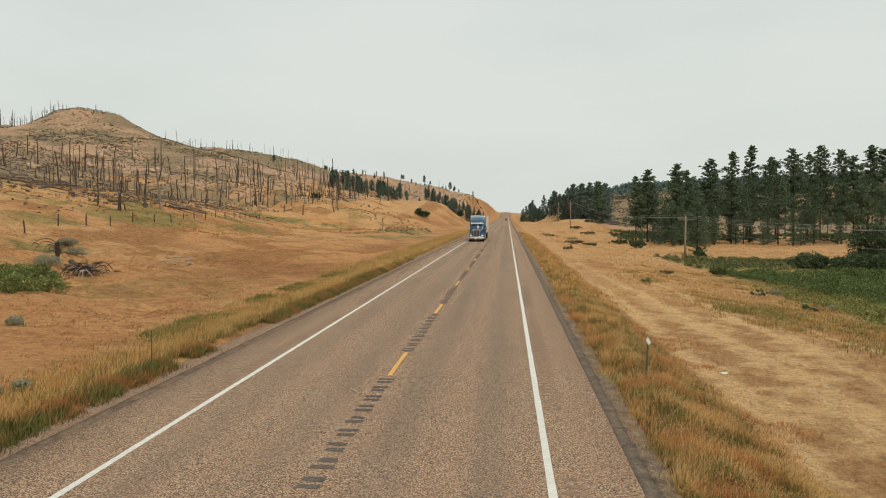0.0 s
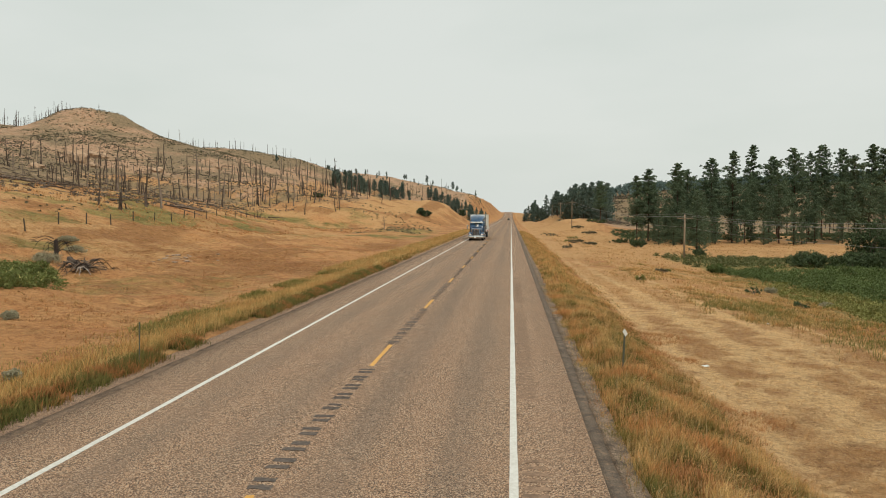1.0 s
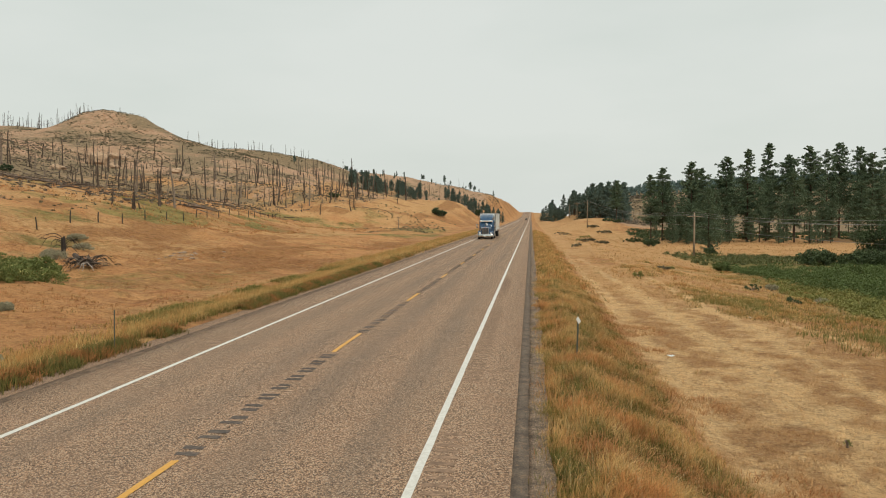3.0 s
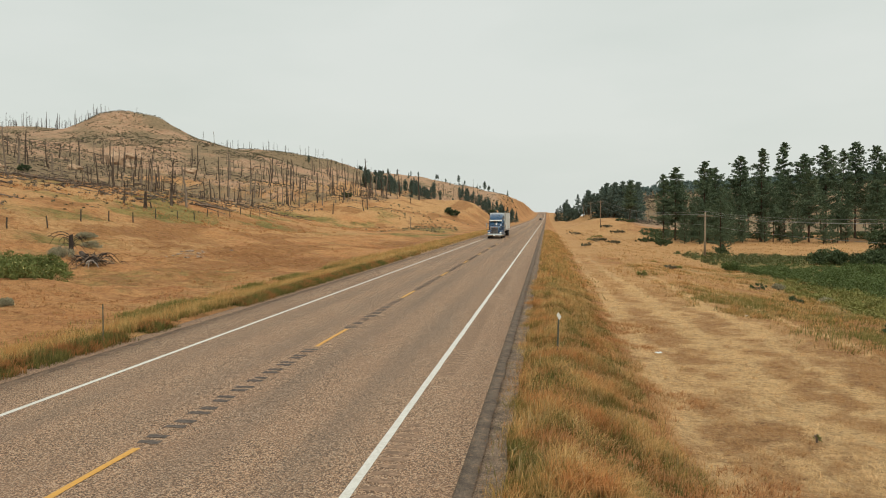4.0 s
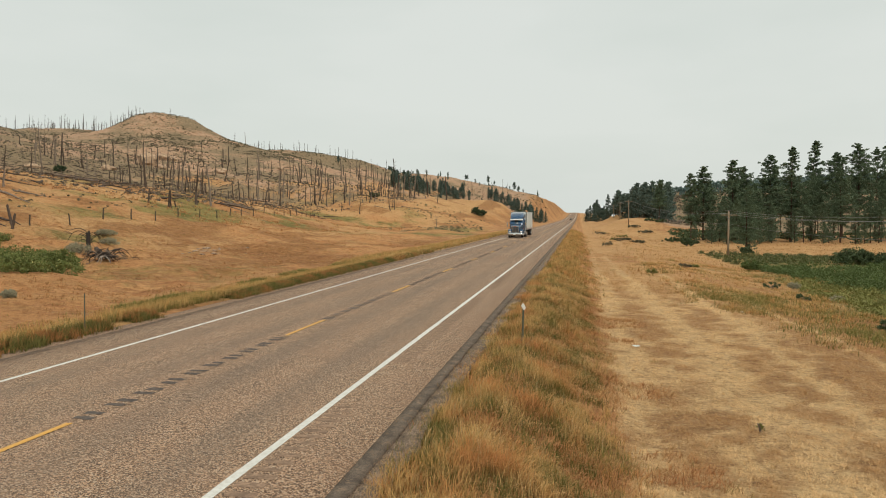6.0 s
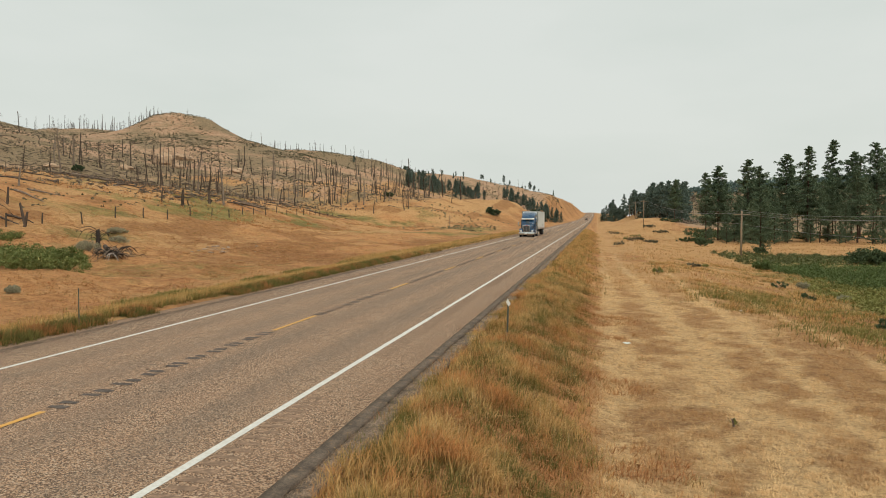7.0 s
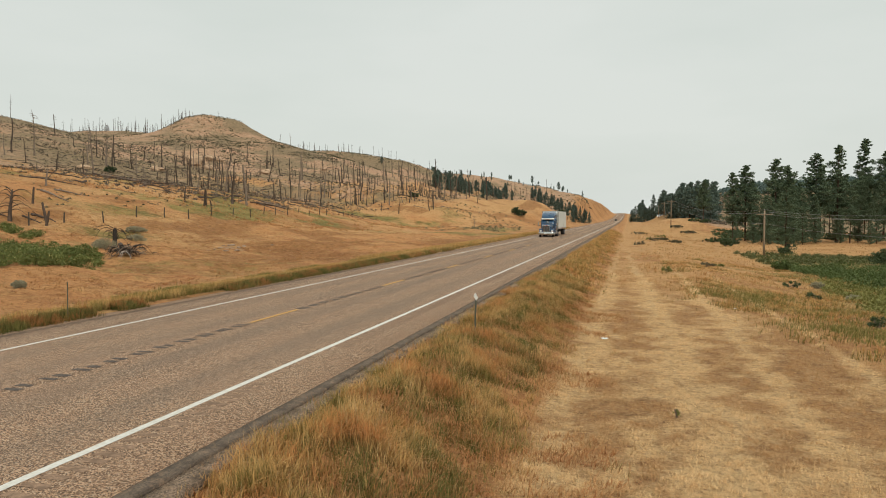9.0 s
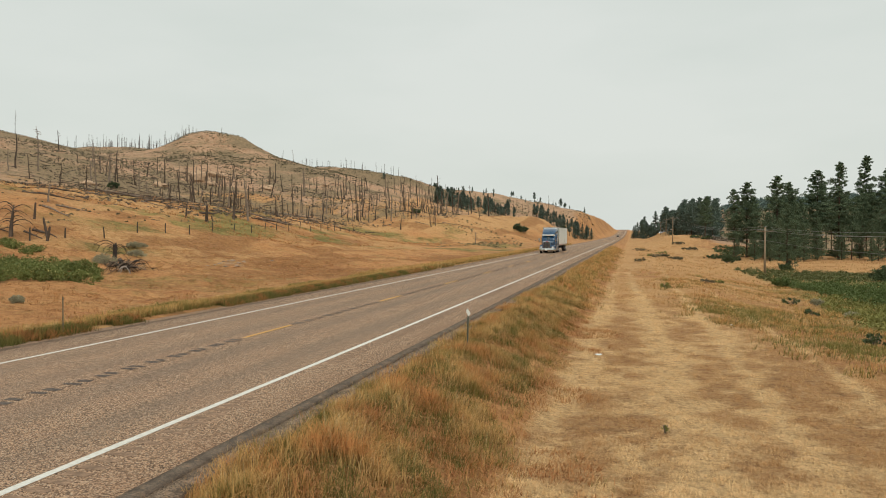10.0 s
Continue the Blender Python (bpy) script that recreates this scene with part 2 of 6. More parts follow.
def bumps(x, y, size, octaves=4, seed=0):
    """Smooth random relief between about -0.5 and 0.5, with features of the given size."""
    x, y = np.asarray(x, float) / size, np.asarray(y, float) / size
    total, weight, amp = 0, 0, 1.0
    for k in range(octaves):
        table = TABLES[(seed + k) % 6]
        i, j = np.floor(x).astype(int), np.floor(y).astype(int)
        u, v = x - i, y - j
        u, v = u * u * (3 - 2 * u), v * v * (3 - 2 * v)
        i0, j0, i1, j1 = i % 256, j % 256, (i + 1) % 256, (j + 1) % 256
        total = total + amp * ((table[i0, j0] * (1 - u) + table[i1, j0] * u) * (1 - v) + (table[i0, j1] * (1 - u) + table[i1, j1] * u) * v - 0.5)
        weight, amp = weight + amp, amp * 0.5
        x, y = x * 2 + 17.3, y * 2 + 5.1
    return total / weight * 1.6



# ---- the lie of the land ----
def step(a, b, x):
    t = np.clip((x - a) / (b - a), 0, 1)
    return t * t * (3 - 2 * t)


ROAD_Y = (-300, 250, 400, 550, 700, 850, 950, 1100, 1250, 1400, 3000)
ROAD_Z = (0, 0, 0.1, 0.4, 1.2, 2.8, 4.5, 8.0, 10.0, 9.0, 0)


def road_z(y):
    y = np.asarray(y, float)
    return sum(np.interp(y + k, ROAD_Y, ROAD_Z) for k in (-30, -15, 0, 15, 30)) / 5


def ridge(x, y, crest, slope, round_top, cap=0.0, cap_width=12.0):
    """A hill whose crest runs along a line of (x, y, z); it falls away by slope, more steeply by cap near the top."""
    best_d, best_z = None, None
    for (ax, ay, az), (bx, by, bz) in zip(crest, crest[1:]):
        ux, uy = bx - ax, by - ay
        s = np.clip(((x - ax) * ux + (y - ay) * uy) / (ux * ux + uy * uy), 0, 1)
        d = np.hypot(x - ax - s * ux, y - ay - s * uy)
        z = az + s * (bz - az) - slope * (np.sqrt(d * d + round_top ** 2) - round_top) - cap * (1 - np.exp(-(d / cap_width) ** 2))
        best_z = z if best_z is None else np.maximum(best_z, z)
    return best_z


BUTTE = ((-212, 356, 55.6), (-203, 353, 56.0), (-190, 357, 54.4))
SADDLE_RIDGE = ((-184, 420, 42.2), (-176, 420, 42.6), (-158, 420, 41.4), (-137, 412, 38.8), (-122, 431, 36.5))
BACK_RIDGE = ((-360, 380, 46), (-282, 354, 47.0), (-266, 355, 49.2), (-252, 355, 48.7), (-236, 355, 45.0))
WEST_HILL = ((-340, 250, 58), (-262, 262, 47.5), (-240, 275, 42), (-218, 284, 35), (-200, 288, 29))
FAR_RIDGE = ((-220, 485, 36), (-133, 503, 35.4), (-106, 520, 33.8), (-85, 540, 31.4), (-58, 554, 26.2), (-38, 566, 21.5), (-26, 600, 19.5), (-26, 680, 20), (-31, 800, 21.5), (-31, 1000, 22), (-26, 1200, 19))
SPUR = ((-110, 268, 19), (-66, 252, 10.6), (-50, 282, 9.9), (-32, 312, 10.0), (-20, 350, 5.0))
KNOLL = ((22, 284, 2.5), (30, 302, 2.8))
EAST_RIDGE = ((128, 990, 36), (180, 990, 40), (250, 990, 43), (450, 930, 50), (900, 850, 46))
EAST_RISE = ((66, 440, 15), (130, 425, 19), (230, 400, 25), (400, 420, 30))
RISE_X = (22, 30, 38, 45, 54, 65, 88, 114, 164, 240, 420, 3000)
RISE_Z = (0.1, 1.0, 2.4, 4.3, 6.2, 8.0, 11.0, 13.0, 20, 27, 32, 30)


def land_z(x, y):
    """The height of the ground, without its fine relief."""
    x, y = np.asarray(x, float), np.asarray(y, float)
    out = -x - 24 * step(115, 215, y) + 8 * step(300, 420, y)
    rise = sum(np.interp(out + k, RISE_X, RISE_Z) for k in (-4, 0, 4)) / 3 - 0.1
    near = np.exp(-(np.maximum(0, np.abs(x) - 8) / 70) ** 2)
    flat = road_z(y) * near + rise
    flat = flat - 1.05 * step(5.7, 9.5, x) - 0.45 * step(6.2, 9, -x) * (1 - step(12, 22, -x))
    flat = flat - 1.7 * step(13, 27, x) * step(15, 70, y) * (1 - 0.45 * step(150, 260, y)) - 0.9 * np.exp(-((x - 29) / 10) ** 2 - ((y - 225) / 28) ** 2)
    flat = flat + 1.2 * step(8, 16, x) * step(330, 420, y) * (1 - step(560, 650, y))
    hills = [flat]
    hills.append(ridge(x, y, BUTTE, 0.28, 5, 7.0, 15))
    hills.append(ridge(x, y, SADDLE_RIDGE, 0.44, 8))
    hills.append(ridge(x, y, BACK_RIDGE, 0.25, 12))
    hills.append(ridge(x, y, WEST_HILL, 0.27, 14))
    hills.append(ridge(x, y, FAR_RIDGE, 0.3, 6))
    hills.append(ridge(x, y, SPUR, 0.30, 7))
    hills.append(ridge(x, y, KNOLL, 0.16, 6))
    hills.append(ridge(x, y, EAST_RIDGE, 0.6, 25))
    hills.append(ridge(x, y, EAST_RISE, 0.40, 12))
    soft = 0.5 + 1.3 * step(20, 120, np.abs(x))
    top = np.maximum.reduce(hills)
    z = top + soft * np.log(sum(np.exp((h - top) / soft) for h in hills)) 
    w = 1 - step(9, 26, np.abs(x))
    return w * flat + (1 - w) * z



def hummocks(x, y):
    """The swells of the western field, about 0 in the mean."""
    return bumps(x, y, 11, 3, 2) + 0.5 * bumps(x, y, 4.5, 3, 6)


def ground_z(x, y):
    """The ground with its hummocks and gullies; level under the road."""
    x, y = np.asarray(x, float), np.asarray(y, float)
    off = step(5.8, 8.5, np.abs(x))
    far = step(40, 130, np.abs(x))
    z = land_z(x, y) + off * (0.10 * bumps(x, y, 1.3, 3, 1) + 0.30 * bumps(x, y, 9, 3, 2) * step(8, 20, np.abs(x)))
    z = z + far * (1.6 * bumps(x, y, 26, 4, 3) * step(4, 16, land_z(x, y)) + 0.4 * bumps(x, y, 6, 3, 4))
    z = z + 0.9 * hummocks(x, y) * step(11, 20, -x) * (1 - step(60, 110, -x))
    z = z + (0.30 * bumps(x, y, 1.7, 3, 0) + 0.22 * bumps(x, y, 3.4, 2, 4)) * step(10, 14, -x) * (1 - step(70, 110, y + 0.5 * x))
    return z - 0.20 * (1 - step(5.9, 6.5, np.abs(x))) - 0.07 * (1 - step(6.3, 9, np.abs(x)))


# ---- ground: one sheet out to the horizon ----
def spaced(near, far_end, first, grow):
    out, d = [0.0], first
    while out[-1] < far_end:
        out.append(out[-1] + d)
        if out[-1] > near:
            d *= grow
    return np.array(out)


right_x, left_x = spaced(22, 2600, 0.33, 1.045), spaced(45, 2600, 0.42, 1.03)
grid_x = np.concatenate([-left_x[:0:-1], right_x])
grid_y = np.concatenate([-spaced(1, 500, 4, 1.25)[:0:-1] + 2, 2 + spaced(55, 4200, 0.42, 1.02)])
gx, gy = np.meshgrid(grid_x, grid_y)
gz = ground_z(gx, gy)
nx, ny = len(grid_x), len(grid_y)
idx = np.arange(nx * ny).reshape(ny, nx)
quads = np.stack([idx[:-1, :-1], idx[:-1, 1:], idx[1:, 1:], idx[1:, :-1]], -1).reshape(-1, 4)
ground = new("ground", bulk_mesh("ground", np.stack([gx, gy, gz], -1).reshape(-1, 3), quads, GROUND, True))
tagged(ground, "rolling dry prairie with golden and rust-coloured grass", "ground", kind="structure")


def spot(x, y, cx, cy, rx, ry):
    return np.exp(-((x - cx) / rx) ** 2 - ((y - cy) / ry) ** 2)


TRACKS = ((9.5, 0.0, 0.50), (12.3, -0.022, 0.55), (14.3, 0.0, 0.40), (16.9, 0.0, 0.30))


def on_track(x, y):
    """1 on the wheel tracks along the mown strip, which fade out and run together farther on."""
    wob = 0.35 * bumps(x, y, 9, 3, 6)
    track = np.zeros_like(x)
    for x17, slope, w in TRACKS:
        track = np.maximum(track, np.exp(-((x + wob - x17 - slope * (y - 17)) / w) ** 2))
    return track


def straw_tone(x, y):
    """0 reddish stubble, 1 bleached straw of the wheel tracks."""
    tone = 0.30 + 0.66 * on_track(x, y) + 0.5 * bumps(x * 1.6, y * 0.35, 2.2, 3, 8) + 1.1 * bumps(x, y * 0.7, 0.5, 2, 9) - 0.22 * step(14.8, 16.5, x)
    return np.clip(tone + 0.18 * (1 - step(13, 18, y)) - 0.8 * spot(x, y, 10.2, 19.7, 1.3, 0.8), 0, 1)


def cover_masks(x, y):
    """How much each spot is blond grass, dark rust grass or grey-brown litter."""
    wob = 2.2 * bumps(x, y, 14, 3, 2)
    east, west = step(8.6, 9.6, x), step(6.0, 6.6, -x)
    blond = east * (0.35 + 0.45 * step(22, 60, y) + 0.9 * bumps(x, y, 6, 3, 1)) * (1 - step(30, 42, x) * step(225, 262, y))
    blond = blond + west * (0.85 * np.exp(-((x + 7.7 + 0.3 * wob) / 1.1) ** 2) + 0.6 * np.exp(-((x + 11.3 + 0.5 * wob) / 0.9) ** 2) * step(-0.15, 0.2, bumps(x, y, 7, 2, 4)))
    blond = blond + step(14, 30, -x) * (0.02 + 0.62 * step(50, 80, y) + 1.3 * bumps(x, y, 13, 4, 0)) * (1 - step(130, 260, -x))
    rusty = 0.9 * spot(x, y, -12.5, 63, 3.5, 6) + 0.8 * spot(x, y, -14, 104, 4, 14) + 0.6 * spot(x, y, -17, 44, 5, 3) + 0.6 * spot(x, y, 10.5, 41, 0.8, 3.5) + 0.8 * spot(x, y, 10.3, 19.6, 1.2, 0.6) + 0.6 * spot(x, y, 11.8, 18.7, 0.8, 0.5)
    rusty = rusty + 0.8 * step(0.04, 0.26, bumps(x, y * 0.7, 7, 3, 5)) * step(11, 16, -x) * (1 - step(70, 110, -x)) + 0.6 * step(0.1, 0.3, bumps(x, y, 5, 3, 4)) * step(15, 19, x) * (1 - step(60, 100, y))
    high = land_z(x, y)
    litter = 0.95 * step(-0.06, 0.24, bumps(x, y * 1.4, 15, 4, 1)) * step(5, 14, high) * step(40, 60, -x) + 0.5 * step(0.0, 0.25, bumps(x, y, 9, 3, 4)) * step(5, 9, high) * step(40, 55, -x)
    litter = litter + 0.9 * spot(x, y, -160, 214, 42, 32) + 0.5 * spot(x, y, -84, 222, 22, 16) + 0.45 * step(33, 37, high) * (1 - step(41, 46, high)) * step(120, 150, -x)
    litter = litter + 0.95 * step(30, 44, x + wob) * step(262, 300, y)
    return np.clip(np.stack([blond, rusty, litter, 0 * x + 1], -1), 0, 1)


def zone_masks(x, y):
    """How much each spot is mown straw, green herbs or bare stony soil."""
    wob = 2.2 * bumps(x, y, 14, 3, 2)
    mown = step(8.5, 9.2, x + wob * 0.12) * (1 - step(14.5, 19.5, x + 0.9 * wob + 0.045 * (y - 20) + 1.6 * bumps(x, y, 2.5, 3, 9))) * (1 - 0.75 * step(24, 60, y)) * (1 - step(80, 130, y))
    mown = np.maximum(mown, 0.85 * on_track(x, y) * (1 - 0.5 * step(40, 70, y)) * (1 - step(80, 130, y)) * step(8.6, 9.1, x))
    green = 0.9 * spot(x, y, -43, 100, 6, 16) + 0.75 * spot(x, y, -33, 60, 5, 6) + spot(x, y, -60, 214, 9, 7) + 0.8 * spot(x, y, -22, 190, 10, 40)
    green += 0.85 * np.exp(-((x + 9.5 + wob * 0.3) / 0.9) ** 2) * (1 - step(120, 220, y)) * step(-0.22, 0.1, bumps(x * 0.3, y, 11, 3, 1)) + 0.8 * spot(x, y, -20, 110, 7, 40) * step(-0.1, 0.25, bumps(x, y, 12, 3, 1))
    green += 1.0 * step(23, 31, x + wob * 0.6) * (1 - step(48, 60, x)) * step(52, 70, y) * (1 - step(116, 142, y))
    green += 0.75 * step(18, 24, x + wob) * (1 - step(34, 46, x)) * step(30, 44, y) * (1 - step(60, 80, y))
    green += 0.7 * step(15, 19, x + wob) * (1 - step(30, 40, x)) * step(0.06, 0.3, bumps(x, y, 7, 3, 4)) * step(18, 26, y) * (1 - step(80, 110, y)) + 0.5 * step(9, 12, -x) * (1 - step(50, 60, -x)) * step(0.12, 0.35, bumps(x, y * 0.6, 9, 3, 2)) * (1 - step(120, 160, y))
    green += 0.5 * np.exp(-((x - 7.6 - 0.4 * wob) / 1.2) ** 2) * step(0.05, 0.3, bumps(x, y, 4, 3, 3)) + 0.45 * spot(x, y, 30, 235, 14, 40)
    green += 0.75 * step(0.10, 0.28, -hummocks(x, y)) * step(11, 16, -x) * (1 - step(55, 75, -x)) * (1 - step(150, 190, y)) * step(-0.1, 0.15, bumps(x, y, 40, 2, 3))
    green += 0.3 * step(36, 60, x + wob) * step(262, 300, y) + 0.45 * step(700, 800, y) * step(60, 90, x)
    green += 0.66 * step(-0.06, 0.22, bumps(x, y * 1.3, 9, 4, 3)) * step(34, 40, -x) * (1 - step(95, 140, -x)) * step(60, 75, y) * (1 - step(230, 280, y)) + 0.9 * spot(x, y, 17, 45, 3.2, 5) * step(-0.2, 0.1, bumps(x, y, 3, 3, 2))
    high = land_z(x, y)
    bare = step(5, 26, high + 16 * bumps(x, y, 30, 4, 5)) * step(30, 60, -x) * 0.95
    bare = np.maximum(bare, 0.95 * step(30, 44, x + wob) * step(255, 285, y))
    bare = np.maximum(bare, 0.8 * step(370, 450, y) * step(14, 34, -x))
    bare = np.maximum(bare, 0.8 * spot(x, y, -24, 64.5, 1.6, 1.4))
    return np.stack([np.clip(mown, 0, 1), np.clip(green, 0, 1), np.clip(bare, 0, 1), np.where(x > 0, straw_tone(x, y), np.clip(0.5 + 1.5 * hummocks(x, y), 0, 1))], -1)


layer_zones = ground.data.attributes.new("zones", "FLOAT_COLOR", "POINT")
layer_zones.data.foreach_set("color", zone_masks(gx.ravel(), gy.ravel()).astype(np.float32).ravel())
layer_cover = ground.data.attributes.new("cover", "FLOAT_COLOR", "POINT")
layer_cover.data.foreach_set("color", cover_masks(gx.ravel(), gy.ravel()).astype(np.float32).ravel())

# ---- road ----
road_ys = np.concatenate([np.arange(-60, 120, 2.0), np.arange(120, 1320, 6.0)])


def strip(name, x0, x1, ys, lift, material, wobble=0.0, thick=0.0, across=1, seed=0):
    """A band along the road between two offsets from its middle."""
    xs = np.linspace(x0, x1, across + 1)
    gx2, gy2 = np.meshgrid(xs, ys)
    if wobble:
        gx2[:, -1] += wobble * bumps(gy2[:, -1], gy2[:, -1] * 0 + seed * 7, 0.9, 4, seed)
        gx2[:, 0] += wobble * bumps(gy2[:, 0], gy2[:, 0] * 0 + seed * 7 + 50, 0.9, 4, seed)
    z = road_z(gy2) + lift - 0.062 - 0.018 * np.abs(gx2)
    v = np.stack([gx2, gy2, z], -1).reshape(-1, 3)
    n, k = len(ys), across + 1
    ids = np.arange(n * k).reshape(n, k)
    f = np.stack([ids[:-1, :-1], ids[:-1, 1:], ids[1:, 1:], ids[1:, :-1]], -1).reshape(-1, 4)
    if thick:
        low = v.copy()
        low[:, 2] -= thick
        m = len(v)
        side_a = np.stack([ids[1:, 0], ids[:-1, 0], ids[:-1, 0] + m, ids[1:, 0] + m][::-1], -1)
        side_b = np.stack([ids[:-1, -1], ids[1:, -1], ids[1:, -1] + m, ids[:-1, -1] + m][::-1], -1)
        v, f = np.concatenate([v, low]), np.concatenate([f, side_a, side_b])
    return bulk_mesh(name, v, f, material)


road = new("road", strip("road", -5.25, 5.0, road_ys, 0.07, ASPHALT, 0.0, 0.2, 10))
tagged(road, "two-lane highway of worn reddish-brown chip-seal asphalt", "road", kind="structure")
fine_ys = np.concatenate([np.arange(-10, 90, 0.25), np.arange(90, 1320, 5.0)])
part("edge_strip", strip("edge_strip", 4.97, 5.24, fine_ys, 0.066, EDGE_DARK, 0.05, 0.1, 1, 1), road, "dark crumbling asphalt edge")
part("edge_strip", strip("edge_strip", -5.56, -5.24, fine_ys, 0.066, EDGE_FAINT, 0.05, 0.1, 1, 2), road, "dark crumbling asphalt edge")
part("gravel_margin", strip("gravel_margin", 5.20, 5.60, fine_ys, 0.030, DARK_GRAVEL, 0.13, 0.12, 2, 3), road, "loose gravel beside the asphalt")
part("gravel_margin", strip("gravel_margin", -6.40, -5.52, fine_ys, 0.030, GRAVEL, 0.25, 0.12, 2, 4), road, "loose gravel beside the asphalt")
for x in (-3.59, 3.64):
    part("edge_line", strip("edge_line", x - 0.066, x + 0.066, fine_ys, 0.0745, WHITE_PAINT, 0.012, 0, 1, 5), road, "solid white painted edge line")
DASH, FIRST = 12.19, 23.0


def plate(x0, x1, y0, y1, lift):
    """A thin painted or tarred patch on the road, with slightly ragged ends."""
    n = 5
    ys = np.linspace(y0, y1, 3)
    v = []
    for j, y in enumerate(ys):
        for i in range(n):
            x = x0 + (x1 - x0) * i / (n - 1)
            jag = random.uniform(-0.02, 0.02) if j != 1 else 0
            v.append((x + (random.uniform(-0.012, 0.012) if i in (0, n - 1) else 0), y + jag, float(road_z(y)) + lift - 0.062 - 0.018 * abs(x)))
    return v, [(j * n + i, j * n + i + 1, (j + 1) * n + i + 1, (j + 1) * n + i) for j in range(2) for i in range(n - 1)]


for k in range(-3, 78):
    y = FIRST + k * DASH
    part("lane_dash", mesh_of("lane_dash", *plate(-0.065, 0.065, y, y + 3.16, 0.0755), YELLOW_PAINT), road, "yellow painted centre dash" if k == 0 else "")


def grooves(name, x0, x1, spots, length, material):
    """Milled grooves: the nearest each a part, those farther off in one mesh."""
    rest_v, rest_f, near_count = [], [], 0
    for y in spots:
        v, f = plate(x0 + random.uniform(-0.03, 0.03), x1 + random.uniform(-0.03, 0.03), y, y + length * random.uniform(0.85, 1.15), 0.0748)
        if 4 < y < 60 and near_count < 140:
            near_count += 1
            part(name, mesh_of(name, v, f, material), road)
        else:
            base = len(rest_v)
            rest_v += v
            rest_f += [tuple(i + base for i in q) for q in f]
    tagged(part("far_" + name + "s", mesh_of("far_" + name + "s", rest_v, rest_f, material), road), kind="stuff")


centre, shoulder = [], []
for k in range(-2, 12):
    start = FIRST + k * DASH + 3.3
    for j in range(10):
        centre += [start + 0.1 + j * 0.88, start + 0.1 + j * 0.88 + 0.31]
for k in range(-1, 8):
    shoulder += [20.2 + k * 18.29 + j * 0.305 for j in range(47)]
grooves("rumble_groove", -0.17, 0.17, centre, 0.18, GROOVE)
grooves("shoulder_groove", 3.78, 4.16, [y for y in shoulder if y < 48], 0.15, GROOVE_PALE)
grooves("shoulder_groove", -4.16, -3.78, [y for y in shoulder if 18 < y < 48], 0.13, GROOVE_PALE)
for y in (27.2, 58.0, 84.0):
    xs = np.linspace(2.2, 5.0, 15)
    v, f = [], []
    for i, x in enumerate(xs):
        c = y + 0.05 * math.sin(i * 2.1) + random.uniform(-0.02, 0.02)
        v += [(x, c - 0.013, float(road_z(y)) + 0.0132 - 0.018 * x), (x, c + 0.013, float(road_z(y)) + 0.0132 - 0.018 * x)]
        if i:
            f.append((2 * i - 2, 2 * i, 2 * i + 1, 2 * i - 1))
    part("crack", mesh_of("crack", v, f, GROOVE), road)


# ---- plant and timber materials ----
def leaf_material(name, dark, light, tip=None, rough=0.75):
    m = Nodes(name, rough)
    c = m.mix(m.island(), dark, light)
    c = m.mix(m.ramp(m.noise(0.6, 3), 0.35, 0.65, 0, 0.5), c, tuple(0.6 * v for v in dark))
    if tip:
        c = m.mix(m.ramp(m.island(), 0.93, 0.97), c, tip)
    c = m.mix(m.math("MULTIPLY", m.random(), 0.35), c, tuple(0.75 * a + 0.25 * b for a, b in zip(dark, light)))
    m.shader.inputs["Specular IOR Level"].default_value = 0.2
    return m.done(c)


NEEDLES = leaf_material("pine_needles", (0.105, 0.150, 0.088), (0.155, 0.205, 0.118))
# distance haze put into the needle colour: paler and bluer than the near pines
HAZED_NEEDLES = leaf_material("hazed_pine_needles", (0.105, 0.150, 0.120), (0.165, 0.215, 0.172))
# a stronger haze tint in the leaf colour, for the ridge a kilometre off
HAZED_RIDGE_WOOD = leaf_material("hazed_ridge_needles", (0.15, 0.215, 0.195), (0.245, 0.32, 0.29))
JUNIPER = leaf_material("juniper_leaves", (0.036, 0.058, 0.028), (0.09, 0.12, 0.055))
WILLOW = leaf_material("willow_leaves", (0.075, 0.108, 0.032), (0.160, 0.205, 0.070))
DARK_WILLOW = leaf_material("dark_shrub_leaves", (0.050, 0.074, 0.034), (0.110, 0.145, 0.062))
LOW_GREEN = leaf_material("snowberry_leaves", (0.105, 0.135, 0.036), (0.25, 0.262, 0.085), (0.46, 0.42, 0.16))
YELLOW_GREEN = leaf_material("meadow_herbs", (0.16, 0.17, 0.045), (0.33, 0.30, 0.10))
MARSH = leaf_material("marsh_grass", (0.085, 0.10, 0.036), (0.19, 0.19, 0.075))
SAGE_DARK = leaf_material("grey_sage", (0.17, 0.15, 0.085), (0.33, 0.28, 0.165))
SAGE = leaf_material("sage_leaves", (0.25, 0.23, 0.145), (0.47, 0.425, 0.28))
SCRUB = leaf_material("dry_scrub", (0.105, 0.098, 0.058), (0.235, 0.20, 0.125))
BARK = plain_material("pine_bark", (0.11, 0.07, 0.05), (0.05, 0.038, 0.03), 5, 0.95, bump=0.8, distance=0.05, stretch=(1, 1, 0.25))
CHARRED = plain_material("charred_wood", (0.062, 0.048, 0.040), (0.16, 0.118, 0.09), 1.6, 0.95, bump=0.6, distance=0.03, stretch=(1, 1, 0.3))
BROWN_SNAG = plain_material("scorched_wood", (0.080, 0.060, 0.048), (0.165, 0.122, 0.092), 1.4, 0.95, bump=0.5, distance=0.03, stretch=(1, 1, 0.3))
